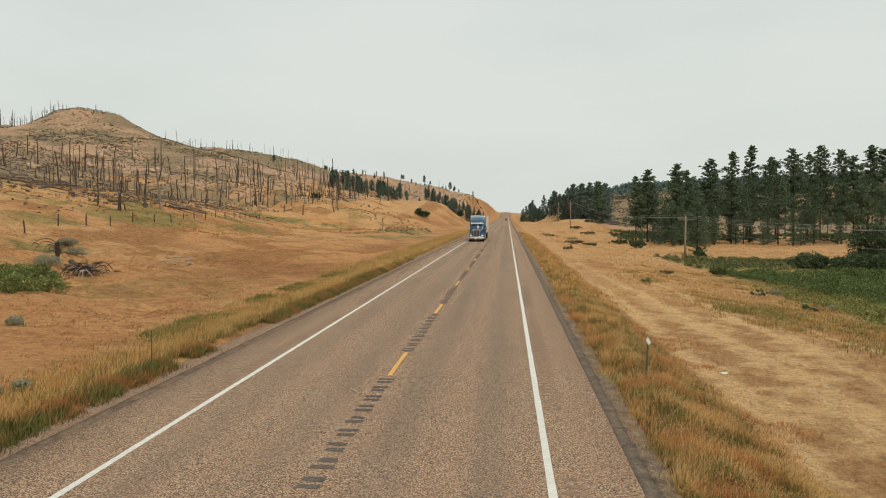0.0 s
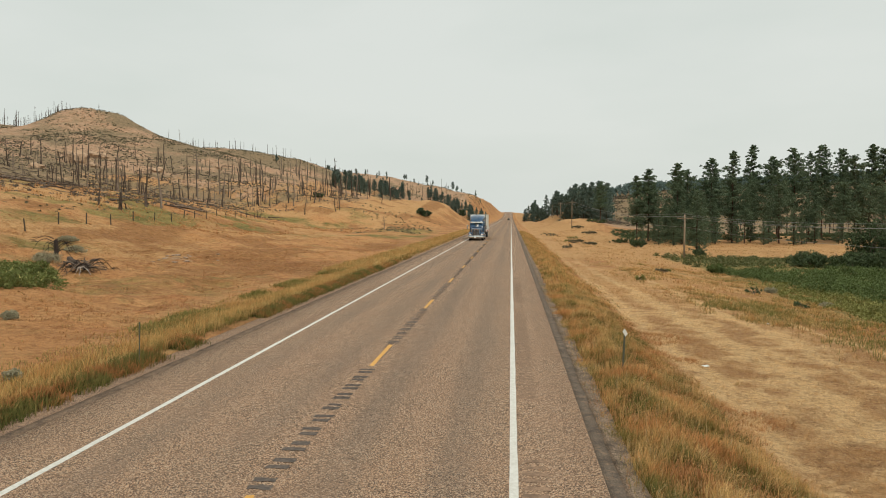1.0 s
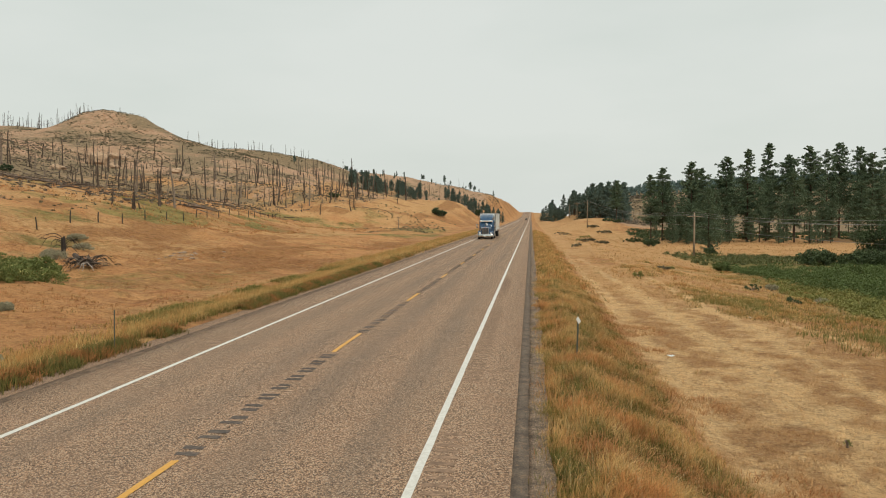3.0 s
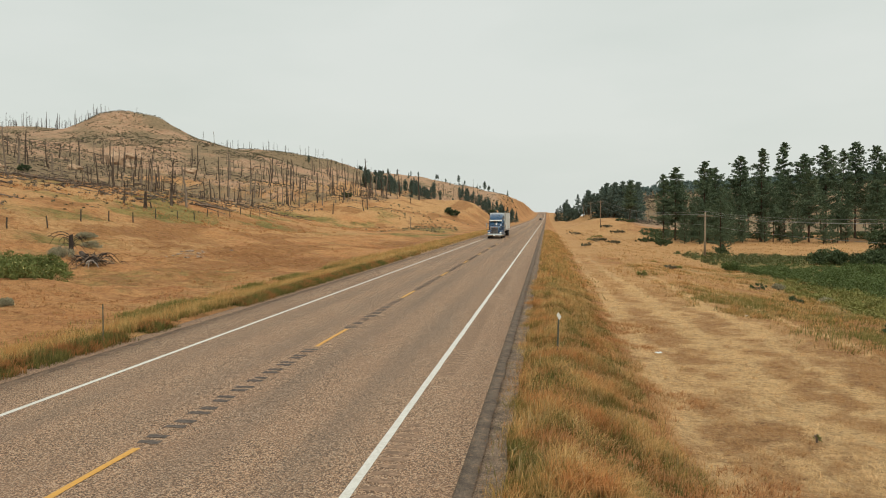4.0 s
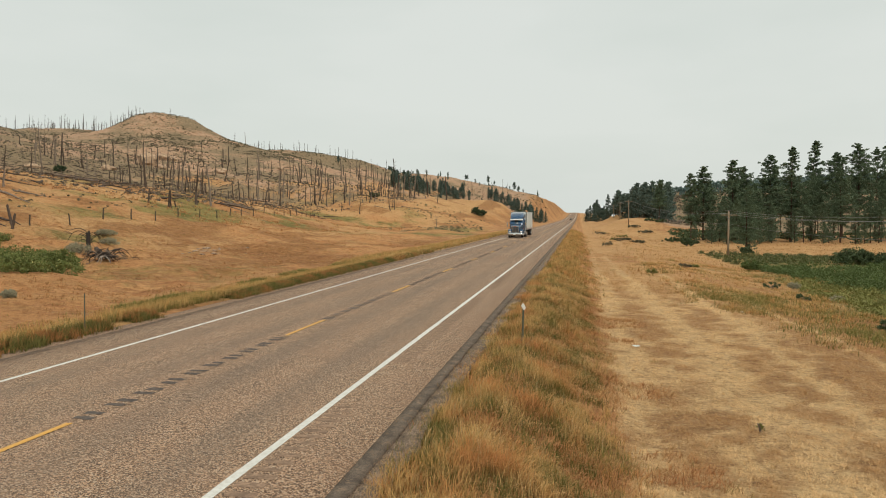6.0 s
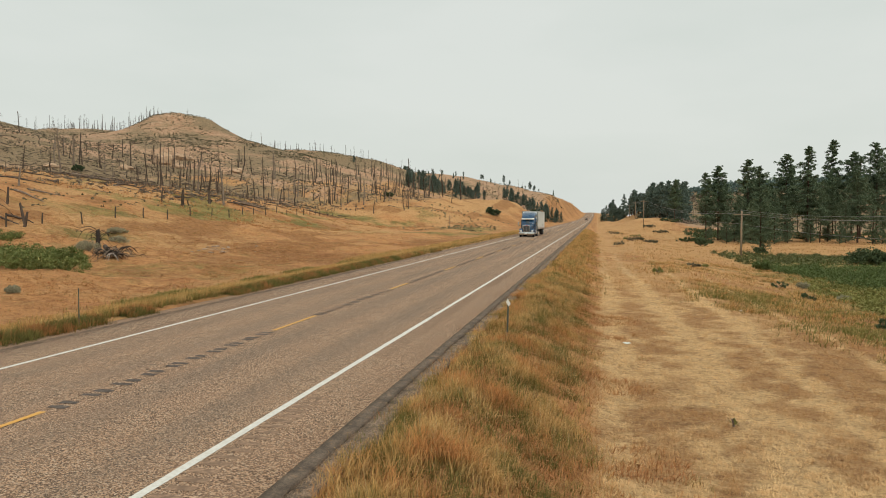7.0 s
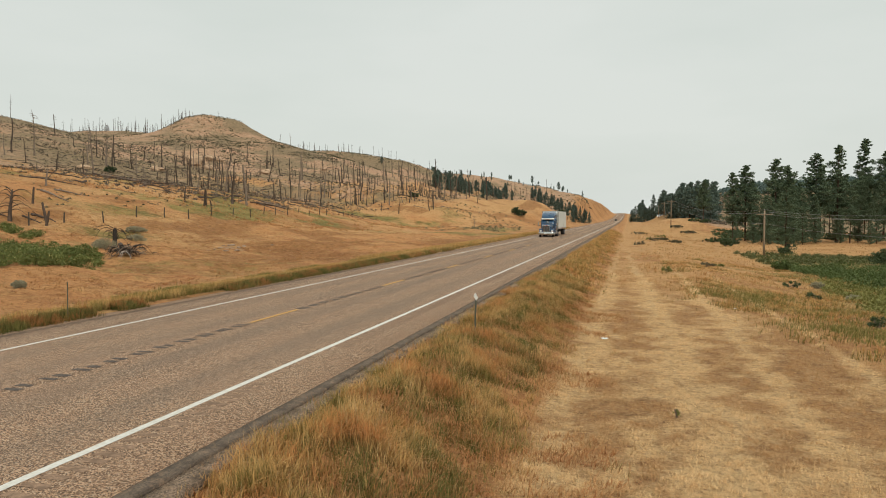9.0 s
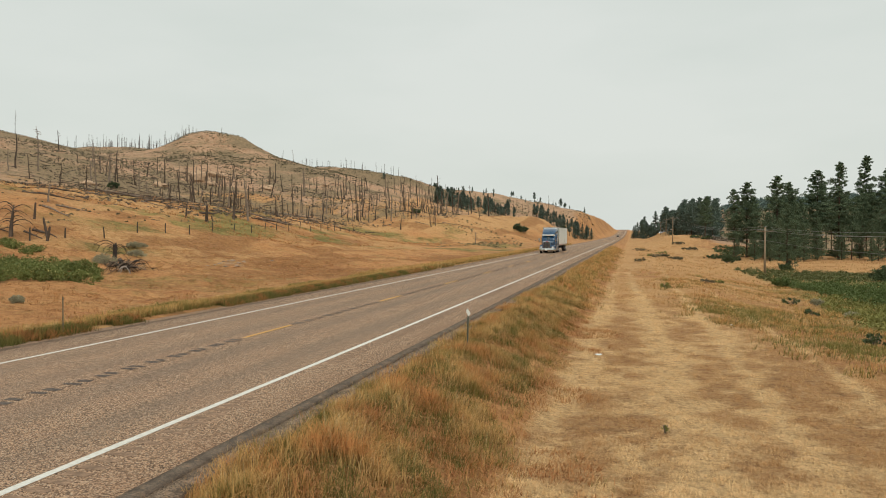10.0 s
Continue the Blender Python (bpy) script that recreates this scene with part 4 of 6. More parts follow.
# ---- burnt slope in the west ----
def dead_tree(height, limbs, seed, material, broken=True):
    """A fire-killed trunk with stubs of limbs, 10 m tall before it is scaled."""
    rnd = random.Random(seed)
    s = Shape()
    bend = [(0, 0)]
    for k in range(6):
        bend.append((bend[-1][0] + rnd.uniform(-0.16, 0.16), bend[-1][1] + rnd.uniform(-0.16, 0.16)))
    pts = [(bend[k][0], bend[k][1], height * k / 6 - (0.3 if k == 0 else 0)) for k in range(7)]
    end = 0.62 if broken else 0.16
    s.tube(pts, [0.215 * (1.2 if k == 0 else 1 - (1 - end) * k / 6) for k in range(7)], 6, 0.35 if broken else 0.1)
    for k in range(limbs):
        u = rnd.uniform(0.22, 0.98)
        i = min(5, int(u * 6))
        p = Vector(pts[i]).lerp(Vector(pts[i + 1]), u * 6 - i)
        a, n = rnd.uniform(0, 2 * math.pi), rnd.uniform(0.5, 2.2) * (1.15 - u * 0.6)
        d = Vector((math.cos(a), math.sin(a), rnd.uniform(-0.35, 0.6)))
        s.tube([p, p + d * n * 0.6, p + d * n + Vector((0, 0, rnd.uniform(-0.4, 0.25)))], [0.055, 0.04, 0.014], 4)
    return new("dead_tree", s.mesh("dead_tree", material))


DEAD = []
for seed, (limbs, material, broken, words) in enumerate((
        (9, CHARRED, True, "charred standing dead pine trunk with a broken top"), (16, BROWN_SNAG, False, "charred dead pine with short bare limbs"),
        (3, CHARRED, True, "blackened branchless dead trunk on the burnt slope"), (26, BROWN_SNAG, False, "thin brown dead pine with many bare twigs"),
        (9, GREY_WOOD, True, "weathered grey-brown dead trunk with limb stubs"), (6, BROWN_SNAG, True, "leaning brown dead trunk"), (30, GREY_WOOD, False, "pale grey dead tree with a tangle of bare limbs"))):
    d = tagged(dead_tree(10.0, limbs, 300 + seed, material, broken), words, "dead tree", "fire-killed trees on the western slope")
    DEAD.append(d)
    bx, by = -118 - 7 * seed, 232 + 5 * seed
    d.matrix_basis = pose(bx, by, float(ground_z(bx, by)), 0, 0, 40 * seed) @ Matrix.Diagonal((0.75, 0.75, 0.7, 1))


def stand(x, y, h, rnd, thick=None):
    s = h / 10.0
    w = thick or (0.55 + 0.62 * s) * rnd.uniform(0.6, 1.2)
    m = pose(x, y, float(ground_z(x, y)), rnd.gauss(0, 3.5), rnd.gauss(0, 3.5), rnd.uniform(0, 360)) @ Matrix.Diagonal((w, w, s, 1))
    ob = copy_thing(rnd.choice(DEAD), m)
    ob.matrix_basis = m
    return ob


def far_stand(name, rows, label, rnd):
    """Dead trees too far off to tell apart, in one mesh."""
    vs, fs, n = [], [], 0
    for x, y, h in rows:
        me = rnd.choice(DEAD).data
        co = np.empty(len(me.vertices) * 3, np.float32)
        me.vertices.foreach_get("co", co)
        a = rnd.uniform(0, 6.3)
        m = np.array(((math.cos(a), -math.sin(a), 0), (math.sin(a), math.cos(a), 0), (rnd.gauss(0, 0.05), rnd.gauss(0, 0.05), 1)))
        co = co.reshape(-1, 3) * (0.5, 0.5, h / 10) @ m.T + (x, y, float(ground_z(x, y)))
        vs += co.tolist()
        fs += [tuple(i + n for i in p.vertices) for p in me.polygons]
        n = len(vs)
    tagged(new(name, mesh_of(name, vs, fs, CHARRED)), label, "dead trees", kind="stuff")


rnd = random.Random(11)
NEAR_SNAGS = ((-145, 197, 12.8), (-152.6, 204, 7.4), (-154.4, 215, 10.2), (-150, 222, 8.6), (-138.4, 212, 4), (-151.6, 239, 6.3), (-125.3, 210, 9.4), (-125, 215, 9.1),
              (-120.6, 211, 7.6), (-140.6, 250, 6.6), (-128.3, 234, 7.6), (-126.3, 234, 9.3), (-109.6, 212, 10.3), (-49.8, 110, 7.1), (-105.2, 216, 7.4), (-48.4, 112, 6.5),
              (-47.9, 94, 2.0), (-47.1, 98, 2.4), (-47.5, 100, 0.9), (-127.7, 249, 4.7), (-114.7, 250, 7.5), (-94.2, 225, 12.8), (-96, 235, 9.2), (-96.2, 245, 4.5),
              (-91.2, 242, 8.9), (-88.3, 238, 8.7), (-87.2, 239, 8.7), (-85.6, 237, 5.2), (-88.7, 254, 6.3), (-77.2, 230, 6.7), (-76.2, 235, 9.9))
FAR_SNAGS = ((-75.9, 239, 6.4), (-76.2, 247, 5.8), (-64.2, 226, 2.7), (-66.4, 236, 6.4), (-64.1, 234, 8.5), (-77.2, 291, 7.7), (-78.2, 300, 8.6), (-58.9, 239, 4.4),
             (-58.1, 242, 3.2), (-75.4, 315, 7.4), (-75.8, 339, 13.1), (-63.7, 328, 10.1), (-58.9, 328, 4.6), (-62.4, 351, 12), (-42.7, 271, 4.8), (-31.6, 211, 3.8),
             (-42.6, 289, 8.8), (-171.3, 203, 14.2), (-177, 200, 10.5), (-162.5, 190, 7.1), (-144.1, 192, 7.8), (-155.8, 216, 8.3), (-56.8, 79, 2.0), (-201, 246, 7.5),
             (-174, 194, 6.3), (-147.2, 220, 5.6))
for x, y, h in NEAR_SNAGS + FAR_SNAGS:
    stand(x, y, h, rnd, 0.55 if h < 3 else None)
count = 0
while count < 175:
    x, y = rnd.uniform(-215, -55), rnd.uniform(165, 330)
    ok = float(bumps(x, y, 34, 3, 2)) > -0.12 and 6 < float(land_z(x, y)) < 27
    if ok and not (x > -75 and y < 225):
        stand(x, y, 1.4 + 7.4 * rnd.random() ** 1.6, rnd)
        count += 1
# tangles of dead trees in the gullies
for cx, cy, n in ((-92, 226, 9), (-76, 236, 10), (-62, 238, 8), (-108, 216, 7), (-126, 232, 9), (-68, 300, 8)):
    for k in range(n):
        stand(cx + rnd.gauss(0, 4.5), cy + rnd.gauss(0, 4.5), rnd.uniform(2, 6.5), rnd, rnd.uniform(0.5, 0.8))
for k in range(50):
    x, y = rnd.uniform(-110, -55), rnd.uniform(255, 345)
    stand(x, y, rnd.uniform(4, 9.5), rnd)
# against the sky, on the crests
crest = []
for k in range(105):
    u = rnd.random() ** 0.6
    crest.append((-285 + 72 * u, 352 + rnd.gauss(0, 8), rnd.uniform(2, 3) + 5.5 * rnd.random() ** 2))
for k in range(16):
    u = rnd.random()
    crest.append((-330 + 95 * u, 254 + 24 * u + rnd.gauss(0, 4), rnd.uniform(5, 11)))
for k in range(30):
    u = rnd.random()
    crest.append((-182 + 62 * u, 418 + rnd.gauss(0, 6) + 8 * u, rnd.uniform(3, 6.5)))
for k in range(60):
    u = rnd.random()
    crest.append((-110 + 70 * u, 380 + 110 * u + rnd.gauss(0, 18), rnd.uniform(4, 9)))
far_stand("crest_dead_trees", crest, "bare dead trunks standing along the hill crests", rnd)
for x, y, h in ((-199, 359.4, 5.4), (-215, 358, 4.4), (-212, 357, 2.6), (-206, 356, 2), (-160, 352, 4.5), (-156, 356, 6), (-152, 362, 4.0), (-106, 472, 9), (-84, 470, 6)):
    stand(x, y, h, rnd, 0.5)
# burnt trees on the rise behind the eastern pines
far_stand("rise_dead_trees", [(rnd.uniform(44, 190), rnd.uniform(300, 410), rnd.uniform(4, 8.5)) for k in range(170)], "grey dead trees on the hillside behind the pines", rnd)


def fallen_log(length, seed, material):
    """A burnt trunk lying on the ground along x, bent, with bare limbs sticking out."""
    rnd = random.Random(seed)
    s = Shape()
    pts = [(length * (k / 5 - 0.5), rnd.uniform(-0.22, 0.22), 0.13 + rnd.uniform(-0.04, 0.10)) for k in range(6)]
    s.tube(pts, [0.19 * (1 - 0.15 * k) for k in range(6)], 6, 0.15)
    for k in range(2):
        p = Vector(pts[rnd.randrange(1, 6)])
        a = rnd.uniform(0.1, math.pi - 0.1)
        d = Vector((rnd.uniform(-0.2, 0.9), math.cos(a), abs(math.sin(a))))
        n = rnd.uniform(0.5, 1.7)
        s.tube([p, p + d * n * 0.6, p + d * n + Vector((0, 0, -0.1))], [0.05, 0.035, 0.012], 4)
    return new("fallen_log", s.mesh("fallen_log", material))


LOGS = []
for seed, (material, words) in enumerate(((CHARRED, "charred fallen log lying on the dry grass"), (GREY_WOOD, "weathered grey fallen log lying on the slope"), (CHARRED, "dark burnt log on the ground"), (GREY_WOOD, "pale grey dead log with limb stubs"))):
    d = tagged(fallen_log(7.0, 400 + seed, material), words, "log", "fallen logs on the burnt slope")
    bx, by = -66 - 4 * seed, 113 + 6 * seed
    d.matrix_basis = pose(bx, by, float(ground_z(bx, by)), 0, 0, 20 + 9 * seed)
    LOGS.append(d)


def lay(x, y, length, turn, rnd, thick=1.0, lift=0.0):
    dx = math.cos(radians(turn)) * length * 0.4
    dy = math.sin(radians(turn)) * length * 0.4
    za, zb = float(ground_z(x - dx, y - dy)), float(ground_z(x + dx, y + dy))
    tilt = math.degrees(math.atan2(zb - za, 0.8 * length))
    m = pose(x, y, (za + zb) / 2 + lift, 0, 0, turn) @ pose(0, 0, 0, 0, -tilt, 0) @ Matrix.Diagonal((length / 7, thick, thick, 1))
    return copy_thing(rnd.choice(LOGS), m)


for x, y, length, turn in ((-50.5, 75.4, 7, 8), (-49, 71.4, 8, -6), (-63, 88, 9, 5), (-68, 95, 10, -12), (-77, 99, 10, 10), (-40.7, 60.6, 5, 4), (-40, 58.5, 4.5, -12), (-43, 57, 6, 3), (-66.9, 113.5, 9, -15), (-60, 104, 7, 25),
                            (-46.5, 242, 9, 5), (-50, 240, 8, -8), (-43, 245, 8, 12), (-54, 234, 7, 0), (-72, 232, 7, 10), (-56, 92, 5, 40), (-71, 106, 8, 0)):
    lay(x, y, length * 0.62, turn + rnd.gauss(0, 12), rnd, rnd.uniform(0.5, 0.8))
for cx, cy, n, spread in ((-81, 125, 16, 3.0), (-140, 203, 14, 7), (-150, 222, 12, 6), (-89, 215, 10, 6), (-73, 197, 14, 6), (-151, 238, 10, 6), (-47.9, 118, 8, 2.0), (-165, 191, 10, 6)):
    for k in range(n):
        lay(cx + rnd.gauss(0, spread), cy + rnd.gauss(0, spread * 0.8), rnd.uniform(3, 7.5), rnd.gauss(0, 55), rnd, rnd.uniform(0.5, 0.95), rnd.random() * 0.5 if spread < 4 else 0.0)


def far_logs(name, rows, label, rnd):
    """Fallen logs too far off to tell apart, in one mesh."""
    vs, fs, n = [], [], 0
    for x, y, length, turn, thick in rows:
        me = rnd.choice(LOGS).data
        co = np.empty(len(me.vertices) * 3, np.float32)
        me.vertices.foreach_get("co", co)
        a = radians(turn)
        co = co.reshape(-1, 3) * (length / 7, thick, thick)
        px, py = x + co[:, 0] * math.cos(a) - co[:, 1] * math.sin(a), y + co[:, 0] * math.sin(a) + co[:, 1] * math.cos(a)
        vs += np.stack([px, py, ground_z(px, py) + co[:, 2]], -1).tolist()
        fs += [tuple(i + n for i in p.vertices) for p in me.polygons]
        n = len(vs)
    tagged(new(name, mesh_of(name, vs, fs, BROWN_SNAG)), label, "logs", kind="stuff")


rows = []
for k in range(150):
    u = rnd.random()
    rows.append((-52 - 95 * u + rnd.gauss(0, 10), 98 + 115 * u + rnd.gauss(0, 14), 1.5 + 4.5 * rnd.random() ** 1.5, rnd.uniform(-90, 90), rnd.uniform(0.5, 1.1)))
for k in range(260):
    rows.append((rnd.uniform(-200, -55), rnd.uniform(120, 320), rnd.uniform(1.5, 5.5), rnd.uniform(-90, 90), rnd.uniform(0.6, 1.1)))
far_logs("scattered_logs", rows, "brown fallen logs and limbs littering the burnt slope", rnd)


# ---- rocks ----
def boulder(size, seed, material, name="boulder"):
    bm = bmesh.new()
    bmesh.ops.create_icosphere(bm, subdivisions=3, radius=1.0)
    off = Vector((seed * 3.1, seed * 1.7, seed * 0.9))
    for v in bm.verts:
        n = noise.noise(v.co * 1.3 + off) * 0.55 + noise.noise(v.co * 3.1 + off) * 0.32
        flat = 0.12 * math.floor(4 * v.co.z) if seed % 2 else 0
        v.co *= 1 + n
        v.co = Vector((v.co.x * size[0], v.co.y * size[1], (v.co.z + flat * 0.3) * size[2]))
    me = bpy.data.meshes.new(name)
    bm.to_mesh(me)
    bm.free()
    me.materials.append(material)
    return me


for k, (x, y, size) in enumerate(((-153, 263, (4.6, 3.0, 3.6)), (-155, 281, (3.2, 2.5, 1.9)), (-147, 231, (2.6, 2, 1.2)), (-152.6, 203, (3.0, 2, 1.0)), (-125, 268, (2.2, 2, 1.3)), (-116, 302, (2.0, 2, 1.0)),
                                  (-144, 258, (2.4, 2.0, 1.5)))):
    ob = new("boulder", boulder(size, k + 1, ROCK))
    ob.matrix_basis = pose(x, y, float(ground_z(x, y)) + 0.1 * size[2], 0, 0, 30 * k)
    tagged(ob, "pale sandstone outcrop on the burnt hillside", "rock", "sandstone outcrops")
for k in range(16):
    x, y = -24.3 + rnd.gauss(0, 1.5), 65.5 + rnd.gauss(0, 1.6)
    s = rnd.uniform(0.08, 0.2)
    ob = new("stone", boulder((s * 1.6, s, s * 0.6), 30 + k, GREY_ROCK, "stone"))
    ob.matrix_basis = pose(x, y, float(ground_z(x, y)) + 0.03, 0, 0, 50 * k)
    tagged(ob, "small pale stone in the dry grass", "stone", "stones on the slope")

# dark scrub and tufts over the hills
rng = np.random.RandomState(77)


def scrub(name, n, x_range, y_range, low, high, size, material, seed, label):
    xs, ys = rng.uniform(*x_range, n * 3), rng.uniform(*y_range, n * 3)
    lz = land_z(xs, ys)
    keep = (lz > low) & (lz < high) & (bumps(xs, ys, 24, 3, 1) + 0.5 * bumps(xs, ys, 6, 2, 4) > -0.02 + 0.12 * rng.randn(len(xs)))
    xs, ys = xs[keep][:n], ys[keep][:n]
    r = rng.uniform(0.5, 1.5, len(xs)) * size
    cs = np.stack([xs, ys, ground_z(xs, ys) + 0.25 * r], -1)
    tagged(new(name, leaf_cloud(name, cs, r, 16, 0.75 * size, material, seed, 0.45)), label, "scrub", kind="stuff")


scrub("hill_scrub", 7000, (-310, -60), (165, 440), 10, 60, 0.36, SCRUB, 41, "dark dry scrub dotted over the burnt hills")
scrub("butte_scrub", 1900, (-235, -125), (300, 390), 26, 60, 0.40, SCRUB, 46, "dense dark scrub on the flank of the butte")
scrub("ridge_scrub", 2600, (-230, -10), (400, 620), 9, 60, 0.5, SCRUB, 42, "dark scrub dotted over the far ridge")
scrub("slope_scrub", 1500, (-130, -40), (60, 240), 4, 18, 0.22, SCRUB, 43, "low dry scrub on the lower slope")
scrub("grey_brush", 5600, (-230, -50), (100, 340), 5, 40, 0.38, DEAD_BRUSH, 44, "grey brush and dead branches littering the burnt slope")
scrub("stand_brush", 900, (36, 125), (206, 262), -4, 30, 0.8, DARK_WILLOW, 48, "dark brush and saplings under the pine stand")
scrub("rise_scrub", 1500, (40, 330), (285, 470), 2, 40, 0.9, SCRUB, 45, "dark scrub on the rise behind the pines")
scrub("rise_brush", 4200, (36, 240), (285, 470), 0, 40, 0.7, DEAD_BRUSH, 47, "grey brush and dead branches covering the rise behind the pines")

# ---- fence along the slope ----
def fence_post(h, seed):
    s = Shape()
    r = random.Random(seed)
    s.tube([(0, 0, -0.3), (0.01, 0, h * 0.5), (r.uniform(-0.03, 0.03), r.uniform(-0.03, 0.03), h)], [0.068, 0.064, 0.058], 8, 0.02)
    return s.mesh("fence_post", POST_WOOD)


POSTS = [fence_post(1.12, k) for k in range(3)]
line = [(-38.3, 56.2), (-38.3, 60.3), (-38.4, 65.6), (-39.0, 71.4), (-39.7, 77.3), (-40.0, 82.5), (-40.3, 88.0), (-40.7, 94.1), (-40.8, 99.0), (-41.6, 104.5), (-42.2, 109.5), (-42.6, 114.6), (-43.4, 120.5), (-44.2, 126.6), (-45.2, 133.5), (-46.5, 140), (-48, 147), (-50, 155), (-52, 163), (-54, 171), (-56, 179), (-58, 188)]
for k, (x, y) in enumerate(line):
    ob = new("fence_post", POSTS[k % 3])
    ob.matrix_basis = pose(x, y, float(ground_z(x, y)), rnd.gauss(0, 2.5), rnd.gauss(0, 2.5), rnd.uniform(0, 360))
    tagged(ob, "dark weathered wooden fence post on the grass slope", "fence post", "fence posts along the slope")

BLACKENED = plain_material("blackened_wood", (0.035, 0.029, 0.026), (0.08, 0.062, 0.052), 6, 0.95, bump=0.5, distance=0.02)
BLEACHED = plain_material("bleached_wood", (0.48, 0.42, 0.36), (0.30, 0.25, 0.21), 5, 0.9)


# ---- the dead stump with curling branches and its fallen limbs ----
def curl(shape, start, a, reach, rise, r0, rnd, n=7):
    """A bare branch that rises and curls over towards the ground."""
    pts = []
    for k in range(n):
        u = k / (n - 1)
        pts.append((start[0] + math.cos(a + 0.5 * u) * reach * u, start[1] + math.sin(a + 0.5 * u) * reach * u, start[2] + rise * math.sin(math.pi * u * 0.95) - 0.55 * reach * u * u * 0.6))
    shape.tube(pts, [r0 * (1 - 0.85 * k / (n - 1)) for k in range(n)], 5)


def twiggy(shape, start, a, reach, rise, drop, r0, rnd):
    """A bare limb that arches out, with a few thin side twigs."""
    n, pts, turn = 9, [], rnd.uniform(-0.9, 0.9)
    for k in range(n):
        u = k / (n - 1)
        pts.append((start[0] + math.cos(a + turn * u) * reach * u, start[1] + math.sin(a + turn * u) * reach * u,
                    start[2] + rise * math.sin(math.pi * min(1, u * 1.1)) - drop * u * u + rnd.uniform(-0.02, 0.02)))
    shape.tube(pts, [r0 * (1 - 0.8 * k / (n - 1)) for k in range(n)], 5)
    for k in range(4):
        p = Vector(pts[rnd.randrange(2, n - 1)])
        b, q = a + rnd.uniform(-1.4, 1.4), reach * rnd.uniform(0.15, 0.4)
        shape.tube([p, p + Vector((math.cos(b) * q * 0.6, math.sin(b) * q * 0.6, rnd.uniform(0.0, 0.3) * q)),
                    p + Vector((math.cos(b) * q, math.sin(b) * q, rnd.uniform(-0.5, 0.3) * q))], [r0 * 0.45, r0 * 0.3, r0 * 0.12], 4)


r = random.Random(8)
sx, sy = -28.0, 53.6
stump = new("dead_stump")
stump.matrix_basis = pose(sx, sy, float(ground_z(sx, sy)), 0, 0, 30)
s = Shape()
s.tube([(0, 0, -0.2), (0, 0, 0.15), (0.02, 0, 0.5), (0.03, 0, 0.9), (0.02, 0.02, 1.38)], [0.28, 0.20, 0.165, 0.155, 0.14], 10, 0.18)
part("trunk", s.mesh("trunk", BLACKENED), stump)
for a, z, reach, rise, drop in ((3.1, 1.25, 1.7, 0.35, 0.7), (3.0, 1.45, 1.4, 0.25, 0.1), (3.4, 1.1, 1.2, 0.3, 0.8), (2.7, 0.9, 1.0, 0.35, 0.6), (3.3, 0.75, 0.8, 0.2, 0.5),
                                (0.2, 1.0, 0.9, 0.35, 0.5), (-0.2, 0.8, 1.2, 0.45, 0.3), (0.4, 1.2, 1.0, 0.3, 0.7), (0.1, 0.6, 1.5, 0.6, 0.0), (-0.5, 0.5, 1.0, 0.3, 0.4), (1.6, 1.2, 0.9, 0.3, 0.5), (-1.7, 0.9, 0.8, 0.3, 0.6)):
    b = Shape()
    twiggy(b, (0.1 * math.cos(a), 0.1 * math.sin(a), z), a, reach, rise, drop, 0.034, r)
    part("branch", b.mesh("branch", BLACKENED), stump)
tagged(stump, "blackened dead stump with curling bare branches on the slope", "stump")
fallen = new("fallen_branch")
fx0, fy0 = -22.2, 47.2
fallen.matrix_basis = pose(fx0, fy0, float(ground_z(fx0, fy0)), 0, 0, 13)
s = Shape()
s.tube([(-2.0, 3.6, 0.75), (-1.3, 2.3, 0.62), (-0.5, 1.0, 0.50), (0, 0.2, 0.42), (0.3, -0.1, 0.3)], [0.17, 0.16, 0.14, 0.11, 0.06], 7, 0.05)
part("trunk", s.mesh("trunk", CHARRED), fallen)
for k in range(36):
    b = Shape()
    a = (0 if k % 2 else math.pi) + r.uniform(-0.8, 0.8)
    twiggy(b, (r.uniform(-0.5, 0.3), r.uniform(-0.1, 0.8), r.uniform(0.25, 0.5)), a, r.uniform(0.8, 1.75), r.uniform(0.1, 0.5), r.uniform(0.1, 0.5), 0.04, r)
    part("branch", b.mesh("branch", BLACKENED if k % 3 else GREY_WOOD), fallen)
for dx, dy in ((0.12, -1.1), (0.75, -1.0), (-0.25, -0.7)):
    b = Shape()
    b.tube([(0, 0.1, 0.45), (dx * 0.4 - 0.08, dy * 0.4, 0.42), (dx * 0.75, dy * 0.75, 0.22), (dx, dy, 0.02)], [0.03, 0.028, 0.022, 0.012], 6)
    part("branch", b.mesh("branch", BLEACHED), fallen, "bleached white branch")
tagged(fallen, "tangle of fallen bare branches, some bleached white", "dead branches")

# a branching dead tree and broken trunks higher up
tree = new("bare_tree")
tx, ty = -40.6, 56.6
tree.matrix_basis = pose(tx, ty, float(ground_z(tx, ty)), 0, 0, 0)
s = Shape()
s.tube([(0, 0, -0.2), (0.05, 0, 0.9), (0.2, 0, 1.8), (0.3, 0.05, 2.7)], [0.2, 0.15, 0.11, 0.05], 8, 0.05)
part("trunk", s.mesh("trunk", CHARRED), tree)
for k in range(15):
    b = Shape()
    curl(b, (0.08 + 0.015 * k, 0, 0.7 + 0.13 * k), (0 if k % 2 else math.pi) + r.uniform(-0.7, 0.7), r.uniform(0.9, 2.0), r.uniform(0.1, 0.6), 0.05, r)
    part("branch", b.mesh("branch", CHARRED), tree)
tagged(tree, "small dead tree with drooping bare branches", "dead tree")
